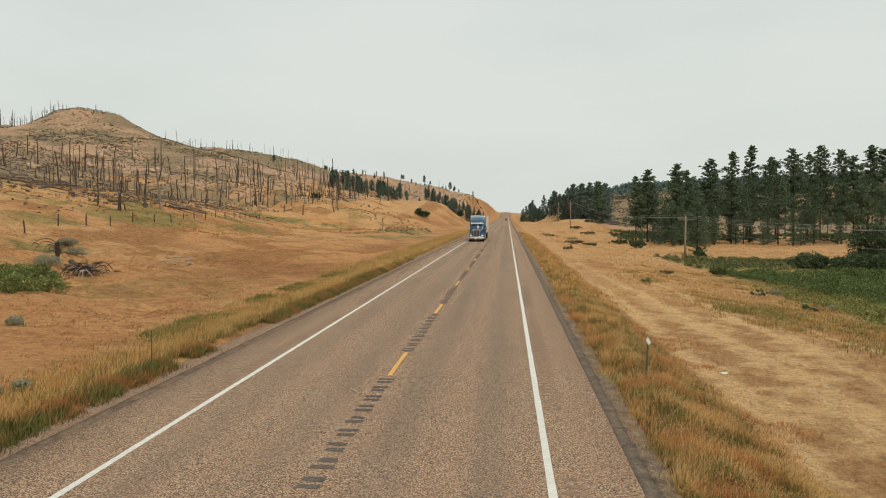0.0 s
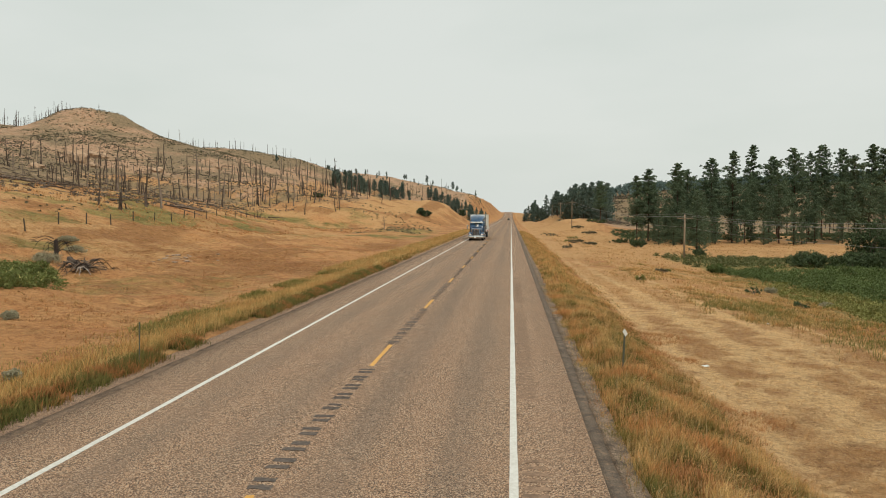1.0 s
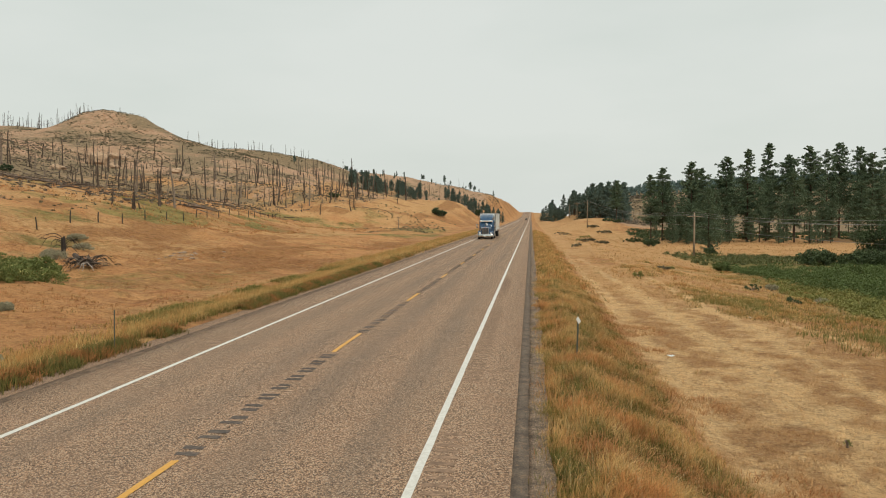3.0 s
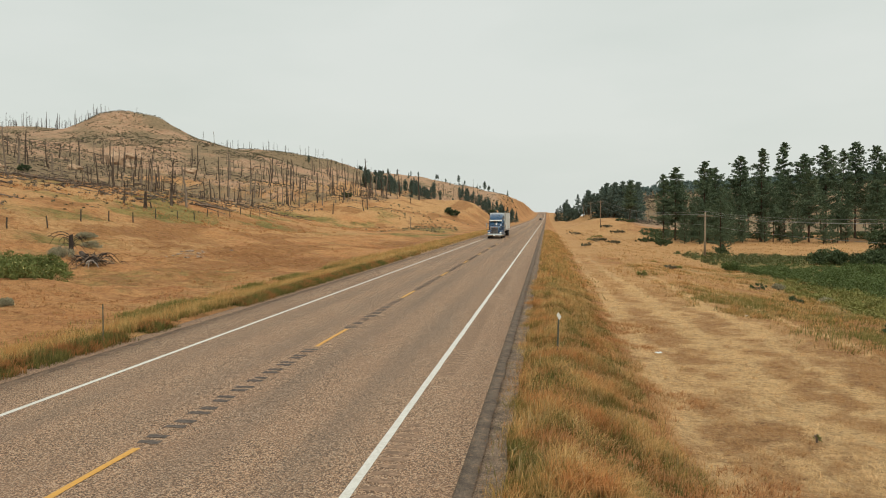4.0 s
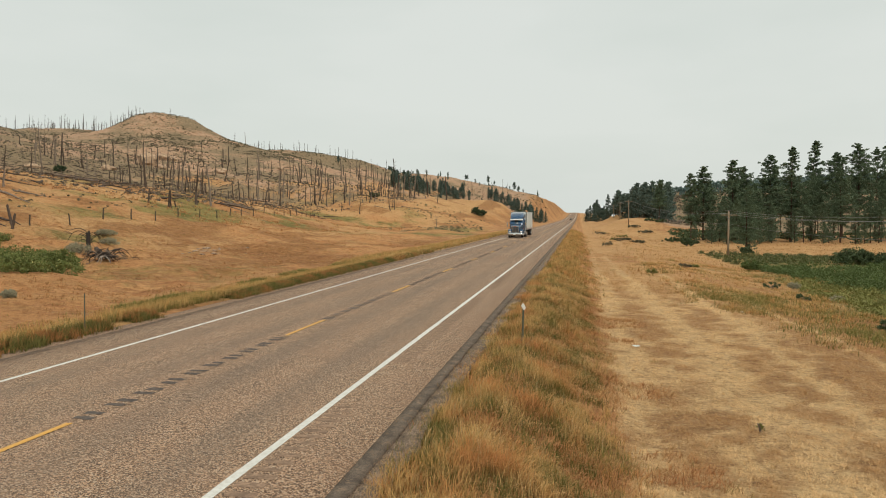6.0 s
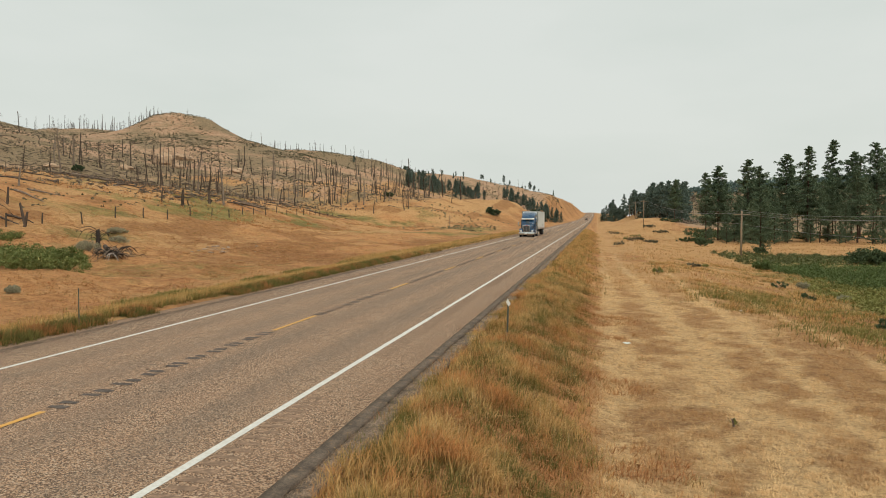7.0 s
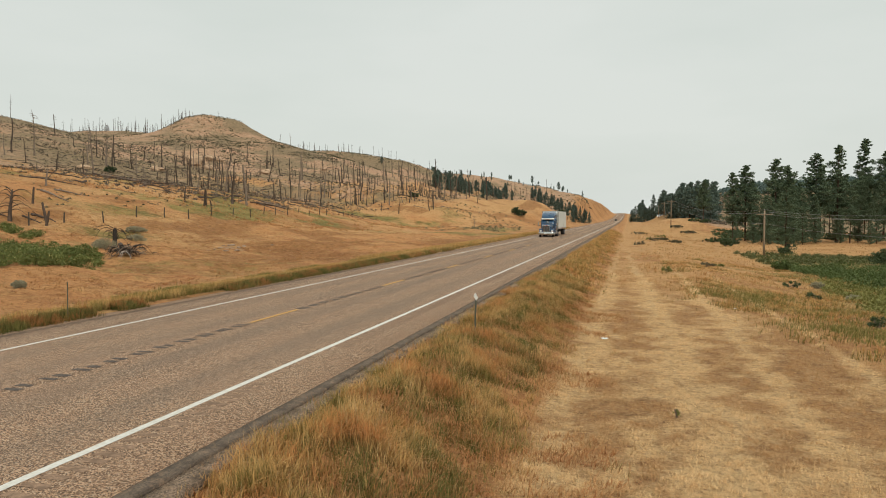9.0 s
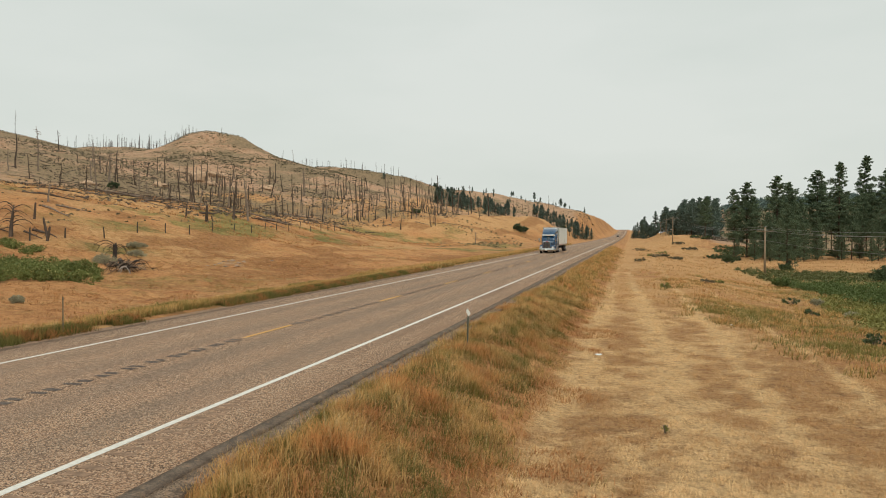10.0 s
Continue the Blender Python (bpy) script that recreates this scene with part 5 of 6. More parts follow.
for x, y, h, lean in ((-36.9, 56.6, 1.2, 12), (-37.6, 57.4, 1.7, -14), (-47.3, 66.5, 1.6, 5), (-47.4, 98.0, 2.2, 4)):
    s = Shape()
    s.tube([(0, 0, -0.2), (0.02, 0, h * 0.5), (0.0, 0.03, h)], [0.13, 0.11, 0.09], 8, 0.12)
    ob = new("stump", s.mesh("stump", CHARRED))
    ob.matrix_basis = pose(x, y, float(ground_z(x, y)), 0, lean, 0)
    tagged(ob, "short charred broken trunk standing on the slope", "stump", "broken trunks")


# ---- vehicle materials ----
def paint(name, color, rough=0.3, metal=0.0, coat=0.6):
    m = Nodes(name, rough, metal)
    m.shader.inputs["Coat Weight"].default_value = coat
    m.shader.inputs["Coat Roughness"].default_value = 0.12
    dirt = m.ramp(m.noise(2.2, 6, 0.7), 0.45, 0.8, 0.0, 0.35)
    c = m.mix(dirt, color, tuple(0.6 * v + 0.08 for v in color))
    return m.done(c, m.ramp(m.noise(3, 4), 0.3, 0.8, rough * 0.8, min(1.0, rough * 1.9)))


BLUE = paint("blue_paint", (0.011, 0.058, 0.130), 0.25)
TRAILER_WHITE = paint("trailer_white", (0.72, 0.75, 0.72), 0.45, 0, 0.2)
CHROME = paint("chrome", (0.62, 0.62, 0.60), 0.16, 1.0, 0)
ALUMINIUM = paint("brushed_aluminium", (0.48, 0.48, 0.47), 0.38, 1.0, 0)
RUBBER = plain_material("rubber", (0.03, 0.03, 0.03), (0.055, 0.05, 0.047), 12, 0.85)
BLACK = plain_material("black_steel", (0.03, 0.03, 0.032), (0.055, 0.05, 0.048), 5, 0.6)
GREY_STEEL = plain_material("grey_steel", (0.22, 0.22, 0.21), (0.12, 0.12, 0.11), 5, 0.5, 0.6)
GLASS = paint("dark_window_glass", (0.03, 0.04, 0.038), 0.06, 0, 1.0)
LAMP = paint("headlamp_glass", (0.80, 0.78, 0.74), 0.1, 0, 1.0)
AMBER = paint("amber_lens", (0.75, 0.20, 0.02), 0.2)
RED = paint("red_tape", (0.55, 0.05, 0.035), 0.4)
CAR_DARK = paint("dark_car_paint", (0.035, 0.04, 0.045), 0.25)


# ---- solid shapes ----
def box(name, size, at, material, bevel=0.02, turn=(0, 0, 0)):
    bm = bmesh.new()
    bmesh.ops.create_cube(bm, size=1.0)
    for v in bm.verts:
        v.co = Vector((v.co.x * size[0], v.co.y * size[1], v.co.z * size[2]))
    if bevel:
        bmesh.ops.bevel(bm, geom=bm.edges[:], offset=min(bevel, 0.45 * min(size)), segments=2, affect="EDGES", profile=0.6)
    bm.transform(pose(*at, *turn))
    me = bpy.data.meshes.new(name)
    bm.to_mesh(me)
    bm.free()
    me.materials.append(material)
    return me


def loft(name, sections, material, power=4.0, n=20, offset=0.0):
    """A body through rounded cross-sections (y, half width, bottom, top)."""
    v, f = [], []
    for y, hw, z0, z1 in sections:
        cz, hz = (z0 + z1) / 2, (z1 - z0) / 2
        for k in range(n):
            a = 2 * math.pi * (k + 0.5) / n
            c, s = math.cos(a), math.sin(a)
            v.append((offset + hw * math.copysign(abs(c) ** (2 / power), c), y, cz + hz * math.copysign(abs(s) ** (2 / power), s)))
    for i in range(len(sections) - 1):
        for k in range(n):
            a, b = i * n + k, i * n + (k + 1) % n
            f.append((a, a + n, b + n, b))
    f.append(tuple(range(n)))
    f.append(tuple(range((len(sections) - 1) * n, len(sections) * n))[::-1])
    me = mesh_of(name, v, f, material, True)
    return me


def lathe(name, profile, material, n=24):
    """Turned about the x axis: profile of (x, radius)."""
    v, f = [], []
    for x, r in profile:
        for k in range(n):
            a = 2 * math.pi * k / n
            v.append((x, r * math.cos(a), r * math.sin(a)))
    for i in range(len(profile) - 1):
        for k in range(n):
            a, b = i * n + k, i * n + (k + 1) % n
            f.append((a, b, b + n, a + n))
    f.append(tuple(range(n))[::-1])
    f.append(tuple(range((len(profile) - 1) * n, len(profile) * n)))
    return mesh_of(name, v, f, material, True)


def wheel(parent, x, y, radius, width, side, dual=False):
    """A tyre with a metal rim, hub and studs; side is +1 or -1."""
    w = width * (2.1 if dual else 1.0)
    r = radius
    tyre = part("tyre", lathe("tyre", [(-w / 2, r * 0.62), (-w / 2, r * 0.9), (-w / 2 + 0.04, r), (w / 2 - 0.04, r), (w / 2, r * 0.9), (w / 2, r * 0.6)], RUBBER), parent, "black rubber tyre", pose(x, y, r))
    dish = -0.09 if dual else 0.02
    rim = part("rim", lathe("rim", [(w / 2 - 0.02, r * 0.61), (w / 2 + 0.015, r * 0.6), (w / 2 + 0.005, r * 0.53), (w / 2 + dish, r * 0.46), (w / 2 + dish, r * 0.24), (w / 2 + dish + 0.09, r * 0.2), (w / 2 + dish + 0.11, r * 0.08)], ALUMINIUM, 20), tyre, "polished metal rim")
    if side < 0:
        tyre.matrix_basis = pose(x, y, r, 0, 0, 180)
    return tyre


# ---- semi truck in the oncoming lane ----
TRUCK_X, TRUCK_Y = -1.85, 121.0
slope = math.degrees(math.atan2(float(road_z(TRUCK_Y + 20) - road_z(TRUCK_Y)), 20))
base_z = float(road_z(TRUCK_Y)) + 0.008 - 0.033
tractor = new("semi_tractor")
tractor.matrix_basis = pose(TRUCK_X, TRUCK_Y, base_z, slope, 0, 0)
tagged(tractor, "blue long-nosed semi tractor with chrome grille and bumper, on the highway", "truck")
part("frame", box("frame", (0.9, 6.6, 0.26), (0, 4.4, 0.86), BLACK), tractor)
part("bumper", loft("bumper", [(0.0, 1.0, 0.42, 0.78), (0.06, 1.16, 0.38, 0.82), (0.34, 1.23, 0.38, 0.82), (0.62, 1.24, 0.42, 0.80)], CHROME, 7), tractor, "chrome bumper")
part("hood", loft("hood", [(0.22, 0.60, 0.86, 1.80), (0.40, 0.66, 0.84, 1.90), (1.2, 0.80, 0.84, 2.02), (2.25, 1.0, 0.84, 2.16)], BLUE, 5), tractor, "glossy blue hood")
grille = part("grille", box("grille", (1.04, 0.10, 1.02), (0, 0.20, 1.36), CHROME, 0.05), tractor, "chrome grille surround")
for k in range(4):
    part("grille_panel", box("grille_panel", (0.215, 0.03, 0.88), (-0.357 + 0.238 * k, 0.148, 1.34), BLACK, 0.01), grille, "dark grille mesh" if k == 0 else "")
part("badge", box("badge", (0.2, 0.02, 0.1), (0, 0.14, 1.82), RED, 0.03), tractor, "small dark red oval badge")
for side in (-1, 1):
    fender = Shape()
    ring = []
    for k in range(15):
        a = radians(-8 + 13.4 * k)
        ring.append((math.cos(a), math.sin(a)))
    for x in (0.64, 1.2):
        for r0 in (0.64, 0.74):
            fender.v += [(side * x, 1.32 + r0 * c * 1.12, 0.56 + r0 * s) for c, s in ring]
    n = 15
    for k in range(n - 1):
        fender.f += [(k, k + 1, 2 * n + k + 1, 2 * n + k), (n + k, n + k + 1, 3 * n + k + 1, 3 * n + k), (k, k + 1, n + k + 1, n + k), (2 * n + k, 2 * n + k + 1, 3 * n + k + 1, 3 * n + k)]
    part("fender", fender.mesh("fender", BLUE, True), tractor)
    part("fender_nose", loft("fender_nose", [(0.28, 0.20, 0.80, 1.12), (0.45, 0.29, 0.80, 1.25), (0.9, 0.30, 0.95, 1.36)], BLUE, 4, 16, side * 0.90), tractor)
    lamp = part("headlamp", box("headlamp", (0.40, 0.12, 0.24), (side * 0.93, 0.31, 0.97), LAMP, 0.05, (0, 0, side * 16)), tractor, "clear headlamp")
    part("turn_signal", box("turn_signal", (0.1, 0.1, 0.12), (side * 1.13, 0.42, 0.93), AMBER, 0.02), lamp, "amber lens")
    part("windscreen", box("windscreen", (0.86, 0.03, 0.78), (side * 0.445, 2.42, 2.44), GLASS, 0.02, (-26, 0, side * 7)), tractor, "dark windscreen half")
    door = part("door", box("door", (0.04, 1.02, 1.55), (side * 1.075, 3.02, 1.72), BLUE, 0.02), tractor)
    part("door_window", box("door_window", (0.03, 0.78, 0.62), (side * 1.092, 3.0, 2.16), GLASS, 0.03), door, "dark side window")
    part("door_handle", box("door_handle", (0.03, 0.2, 0.04), (side * 1.105, 3.36, 1.62), CHROME, 0.01), door, "chrome handle")
    mirror = part("mirror", box("mirror", (0.20, 0.12, 0.66), (side * 1.50, 2.45, 2.05), CHROME, 0.05), tractor, "tall chrome mirror")
    arm = Shape().tube([(side * 1.05, 2.6, 1.75), (side * 1.3, 2.5, 1.78), (side * 1.48, 2.46, 1.85)], [0.03, 0.03, 0.03], 6).tube([(side * 1.05, 2.65, 2.42), (side * 1.48, 2.46, 2.30)], [0.025, 0.025], 6)
    part("mirror_arm", arm.mesh("mirror_arm", BLACK), mirror)
    part("side_skirt", loft("side_skirt", [(2.15, 0.16, 0.42, 0.98), (2.6, 0.19, 0.36, 1.02), (5.4, 0.19, 0.36, 1.02), (5.62, 0.15, 0.42, 0.98)], BLUE, 5, 16, side * 1.05), tractor)
    step_part = part("step", box("step", (0.16, 0.62, 0.06), (side * 1.20, 2.72, 0.66), ALUMINIUM, 0.015), tractor, "metal step")
    part("sleeper_window", box("sleeper_window", (0.03, 0.42, 0.62), (side * 1.205, 4.75, 2.35), GLASS, 0.06), tractor, "dark sleeper window")
    part("marker_lamp", box("marker_lamp", (0.03, 0.07, 0.05), (side * 1.12, 2.42, 1.42), AMBER, 0.012), tractor, "amber side lamp")
    part("mud_flap", box("mud_flap", (0.6, 0.03, 0.62), (side * 0.92, 8.05, 0.52), RUBBER, 0.01), tractor)
    part("rear_fender", box("rear_fender", (0.62, 0.5, 0.05), (side * 0.92, 5.72, 1.10), ALUMINIUM, 0.02, (24, 0, 0)), tractor, "metal half fender")
    wheel(tractor, side * 1.02, 1.32, 0.52, 0.30, side)
    for y in (6.35, 7.65):
        wheel(tractor, side * 0.93, y, 0.51, 0.28, side, True)
part("cab", loft("cab", [(2.18, 0.98, 0.80, 2.05), (2.22, 1.02, 0.80, 2.12), (2.58, 1.05, 0.78, 2.86), (3.55, 1.09, 0.78, 2.92)], BLUE, 7), tractor, "glossy blue cab")
part("sleeper", loft("sleeper", [(3.5, 1.12, 0.78, 3.10), (3.62, 1.18, 0.76, 3.18), (5.6, 1.21, 0.76, 3.22), (5.68, 1.18, 0.80, 3.18)], BLUE, 9), tractor, "glossy blue sleeper")
part("roof_fairing", loft("roof_fairing", [(2.42, 0.72, 2.84, 2.96), (2.75, 0.92, 2.84, 3.28), (3.4, 1.04, 2.84, 3.68), (4.4, 1.14, 2.84, 3.92), (5.5, 1.20, 2.84, 4.02), (5.72, 1.20, 2.9, 4.0)], BLUE, 3.6, 24), tractor, "tall swept blue roof fairing")
visor = part("visor", box("visor", (2.02, 0.34, 0.15), (0, 2.36, 2.84), TRAILER_WHITE, 0.04, (18, 0, 0)), tractor, "pale sun visor")
for x in (-0.88, -0.2, 0, 0.2, 0.88):
    part("marker_lamp", box("marker_lamp", (0.13, 0.03, 0.05), (x, 2.185, 2.80), AMBER, 0.012), visor, "amber lamp")
part("plate", box("plate", (0.32, 0.02, 0.17), (-0.12, -0.005, 0.56), TRAILER_WHITE, 0.01), tractor, "pale number plate")
part("wiper", box("wiper", (1.5, 0.03, 0.03), (0, 2.18, 2.13), BLACK, 0.008), tractor)

trailer = new("semi_trailer")
trailer.matrix_basis = pose(TRUCK_X, TRUCK_Y, base_z, slope, 0, 0)
tagged(trailer, "long white refrigerated box trailer behind the blue tractor", "trailer")
T0, T1 = 6.55, 22.4
part("box_body", box("box_body", (2.58, T1 - T0, 2.86), (0, (T0 + T1) / 2, 2.64), TRAILER_WHITE, 0.03), trailer, "white box body")
part("roof_rail", box("roof_rail", (2.62, T1 - T0 + 0.04, 0.07), (0, (T0 + T1) / 2, 4.08), ALUMINIUM, 0.02), trailer, "metal roof rail")
part("cooling_unit", box("cooling_unit", (1.9, 0.46, 1.9), (0, T0 - 0.24, 2.95), TRAILER_WHITE, 0.1), trailer, "white cooling unit")
for side in (-1, 1):
    part("corner_post", box("corner_post", (0.10, 0.24, 2.8), (side * 1.262, T0 + 0.02, 2.65), GREY_STEEL, 0.03), trailer, "grey corner post")
    rail = part("bottom_rail", box("bottom_rail", (0.06, T1 - T0, 0.22), (side * 1.285, (T0 + T1) / 2, 1.26), ALUMINIUM, 0.015), trailer, "metal bottom rail")
    for k in range(17):
        part("reflective_mark", box("reflective_mark", (0.012, 0.32, 0.055), (side * 1.319, T0 + 0.4 + 0.92 * k, 1.31), RED, 0.004), rail, "red reflective mark" if k == 0 else "")
    leg = Shape().tube([(side * 0.8, 9.6, 1.15), (side * 0.8, 9.6, 0.42)], [0.07, 0.06], 8)
    part("landing_leg", leg.mesh("landing_leg", GREY_STEEL), trailer)
    for y in (19.1, 20.4):
        wheel(trailer, side * 0.93, y, 0.51, 0.28, side, True)
    part("mud_flap", box("mud_flap", (0.6, 0.03, 0.66), (side * 0.92, 21.1, 0.52), RUBBER, 0.01), trailer)
    part("bumper_strut", box("bumper_strut", (0.08, 0.08, 0.6), (side * 0.6, 22.2, 0.85), BLACK, 0.01), trailer)
    part("sign", box("sign", (0.006, 0.34, 0.34), (side * 1.294, 17.2, 1.72), GREY_STEEL, 0.0, (45, 0, 0)), trailer, "small diamond sign")
part("underframe", box("underframe", (1.1, 13.5, 0.2), (0, 15.2, 1.06), BLACK), trailer)
part("axle_box", box("axle_box", (0.9, 3.0, 0.4), (0, 19.75, 0.72), BLACK, 0.05), trailer)
part("rear_bumper", box("rear_bumper", (2.3, 0.1, 0.12), (0, 22.3, 0.56), BLACK, 0.02), trailer)

# ---- car far along the road ----
car = new("car")
car_y = 560.0
car.matrix_basis = pose(1.8, car_y, float(road_z(car_y)) - 0.02, math.degrees(math.atan2(float(road_z(565) - road_z(555)), 10)), 0, 0)
tagged(car, "dark car driving away along the far end of the highway", "car")
part("body", loft("body", [(-2.2, 0.78, 0.35, 0.82), (-2.0, 0.86, 0.28, 0.95), (0.8, 0.90, 0.26, 0.98), (2.0, 0.86, 0.30, 0.90), (2.25, 0.7, 0.38, 0.75)], CAR_DARK, 5), car)
part("cabin", loft("cabin", [(-2.05, 0.70, 0.9, 1.0), (-1.4, 0.70, 0.9, 1.52), (0.2, 0.70, 0.9, 1.56), (1.1, 0.74, 0.9, 1.0)], CAR_DARK, 4), car)
part("rear_window", box("rear_window", (1.1, 0.03, 0.5), (0, -1.76, 1.26), GLASS, 0.02, (-52, 0, 0)), car, "dark rear window")
for side in (-1, 1):
    part("tail_lamp", box("tail_lamp", (0.28, 0.06, 0.16), (side * 0.66, -2.17, 0.76), RED, 0.02), car, "red tail lamp")
    for y in (-1.35, 1.35):
        wheel(car, side * 0.80, y, 0.33, 0.2, side)

# ---- utility poles and wires ----
INSULATOR = plain_material("insulator", (0.20, 0.19, 0.18), (0.12, 0.11, 0.1), 10, 0.4)
WIRE = plain_material("wire", (0.30, 0.29, 0.27), (0.22, 0.21, 0.2), 3, 0.5, 0.3, bump=0)


def utility_pole(x, y, top, arm=2.3, label="weathered wooden utility pole with a crossarm"):
    z = float(ground_z(x, y))
    h = top - z
    thing = new("utility_pole")
    thing.matrix_basis = pose(x, y, z)
    part("pole", Shape().tube([(0, 0, -0.5), (0, 0, h * 0.5), (0, 0, h)], [0.17, 0.145, 0.115], 10).mesh("pole", POLE_WOOD, True), thing)
    part("crossarm", box("crossarm", (arm, 0.11, 0.13), (0, -0.13, h - 0.55), POLE_WOOD, 0.015), thing)
    for side in (-1, 1):
        part("brace", Shape().tube([(side * 0.5, -0.14, h - 0.6), (0, -0.13, h - 1.15)], [0.018, 0.018], 5).mesh("brace", GREY_STEEL), thing)
    for dx in (-arm / 2 + 0.1, 0.0, arm / 2 - 0.1):
        top_z = h - 0.44 if dx else h
        part("insulator", Shape().tube([(dx, -0.13 if dx else 0, top_z), (dx, -0.13 if dx else 0, top_z + 0.09), (dx, -0.13 if dx else 0, top_z + 0.2)], [0.055, 0.06, 0.03], 8).mesh("insulator", INSULATOR), thing)
    return tagged(thing, label, "utility pole", "utility poles east of the road"), z + h


POLES = ((32.5, 22, 4.4), (30.0, 121.6, 4.1), (24.4, 265, 8.9), (25.7, 345, 9.8), (26.6, 430, 9.9))
tops = []
for x, y, top in POLES:
    tops.append((x, y, utility_pole(x, y, top)[1]))
for (ax, ay, az), (bx, by, bz) in zip(tops, tops[1:]):
    for dx, drop, sag in ((-1.05, 0.25, 1.1), (0.0, -0.15, 1.15), (1.05, 0.25, 1.1), (0.12, 1.9, 0.9)):
        pts = []
        for k in range(17):
            u = k / 16
            pts.append((ax + (bx - ax) * u + dx, ay + (by - ay) * u - (0.13 if dx else 0), az + (bz - az) * u - drop - sag * (math.dist((ax, ay), (bx, by)) / 100) * 4 * u * (1 - u)))
        wire = new("wire", Shape().tube(pts, [0.012] * 17, 4).mesh("wire", WIRE))
        tagged(wire, "thin sagging overhead wire between two poles", "wire", "overhead wires")

# ---- roadside markers and litter ----
STEEL_GREEN = plain_material("green_steel", (0.085, 0.105, 0.075), (0.13, 0.12, 0.09), 12, 0.6, 0.2)
REFLECTOR = paint("white_reflector", (0.80, 0.80, 0.76), 0.3)


def channel_post(h):
    """A U-shaped steel post."""
    prof = [(-0.04, 0.02), (-0.028, 0.02), (-0.022, -0.012), (0.022, -0.012), (0.028, 0.02), (0.04, 0.02), (0.03, -0.024), (-0.03, -0.024)]
    v = [(x, y, -0.3) for x, y in prof] + [(x, y, h) for x, y in prof]
    n = len(prof)
    return mesh_of("post", v, [(k, (k + 1) % n, n + (k + 1) % n, n + k) for k in range(n)] + [tuple(range(n, 2 * n))], STEEL_GREEN)


for x, y, h, words in ((6.5, 23.75, 0, "short steel marker post with a white diamond reflector"), (-6.27, 23.05, 1, "slim green steel marker post beside the gravel")):
    z = float(ground_z(x, y))
    top = 0.93 if h == 0 else 1.06
    post = new("marker_post")
    post.matrix_basis = pose(x, y, z, 2, 1.5, 6) @ Matrix.Diagonal((0.62, 0.62, 1, 1) if h == 0 else (0.38, 0.38, 1, 1))
    part("post", channel_post(top - z), post)
    if h == 0:
        part("reflector", box("reflector", (0.19, 0.012, 0.12), (0, -0.04, top - z - 0.06), REFLECTOR, 0.003, (0, 45, 0)), post, "white diamond reflector")
    else:
        part("reflector", box("reflector", (0.07, 0.012, 0.10), (0, 0.04, top - z - 0.06), GREY_STEEL, 0.003), post)
    tagged(post, words, "marker post")
for x, y, s in ((9.9, 28.9, 0.07), (15.4, 39.6, 0.04)):
    bm = bmesh.new()
    bmesh.ops.create_grid(bm, x_segments=6, y_segments=5, size=1.0)
    for v in bm.verts:
        v.co = Vector((v.co.x * s * 1.5, v.co.y * s, 0.05 + 0.55 * s * noise.noise(v.co * 1.7 + Vector((x, y, 0)))))
    bmesh.ops.solidify(bm, geom=bm.faces[:], thickness=0.006)
    me = bpy.data.meshes.new("litter")
    bm.to_mesh(me)
    bm.free()
    me.materials.append(TRAILER_WHITE)
    ob = new("litter", me)
    ob.matrix_basis = pose(x, y, float(ground_z(x, y)) + 0.03, 8, 0, 25)
    tagged(ob, "crumpled white scrap lying on the mown grass", "litter", "litter on the verge")


# ---- grass ----
def grass_material(name, root, low, tip, other, green, rust=(0.44, 0.19, 0.07), greenness=0.56):
    m = Nodes(name, 0.85)
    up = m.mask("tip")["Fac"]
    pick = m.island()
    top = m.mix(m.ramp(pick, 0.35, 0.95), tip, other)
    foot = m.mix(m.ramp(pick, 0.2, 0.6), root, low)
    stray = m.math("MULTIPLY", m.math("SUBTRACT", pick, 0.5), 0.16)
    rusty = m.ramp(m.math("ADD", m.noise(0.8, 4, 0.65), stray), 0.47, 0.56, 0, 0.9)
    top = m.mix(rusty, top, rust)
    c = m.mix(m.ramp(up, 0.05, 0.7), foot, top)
    grassy = m.ramp(m.math("ADD", m.noise(0.85, 4, 0.65, None, m.shifted()), stray), greenness, greenness + 0.08, 0, 0.9)
    c = m.mix(grassy, c, m.mix(m.ramp(up, 0.5, 1.0), green, tuple(0.55 * a + 0.45 * b for a, b in zip(green, tip))))
    m.shader.inputs["Specular IOR Level"].default_value = 0.25
    return m.done(c)


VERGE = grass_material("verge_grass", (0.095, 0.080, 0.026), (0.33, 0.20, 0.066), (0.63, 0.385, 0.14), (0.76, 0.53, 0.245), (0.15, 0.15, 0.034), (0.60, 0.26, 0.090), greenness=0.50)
RUST = grass_material("rust_grass", (0.30, 0.14, 0.058), (0.44, 0.215, 0.088), (0.57, 0.30, 0.122), (0.65, 0.43, 0.20), (0.31, 0.23, 0.085), (0.50, 0.225, 0.088))
SEED = grass_material("seed_stalks", (0.28, 0.19, 0.08), (0.42, 0.29, 0.13), (0.60, 0.45, 0.24), (0.68, 0.54, 0.32), (0.42, 0.32, 0.15), (0.52, 0.33, 0.16), 0.8)
TALL_GREEN = grass_material("green_verge", (0.05, 0.065, 0.016), (0.085, 0.10, 0.024), (0.17, 0.16, 0.045), (0.27, 0.21, 0.07), (0.08, 0.105, 0.024))


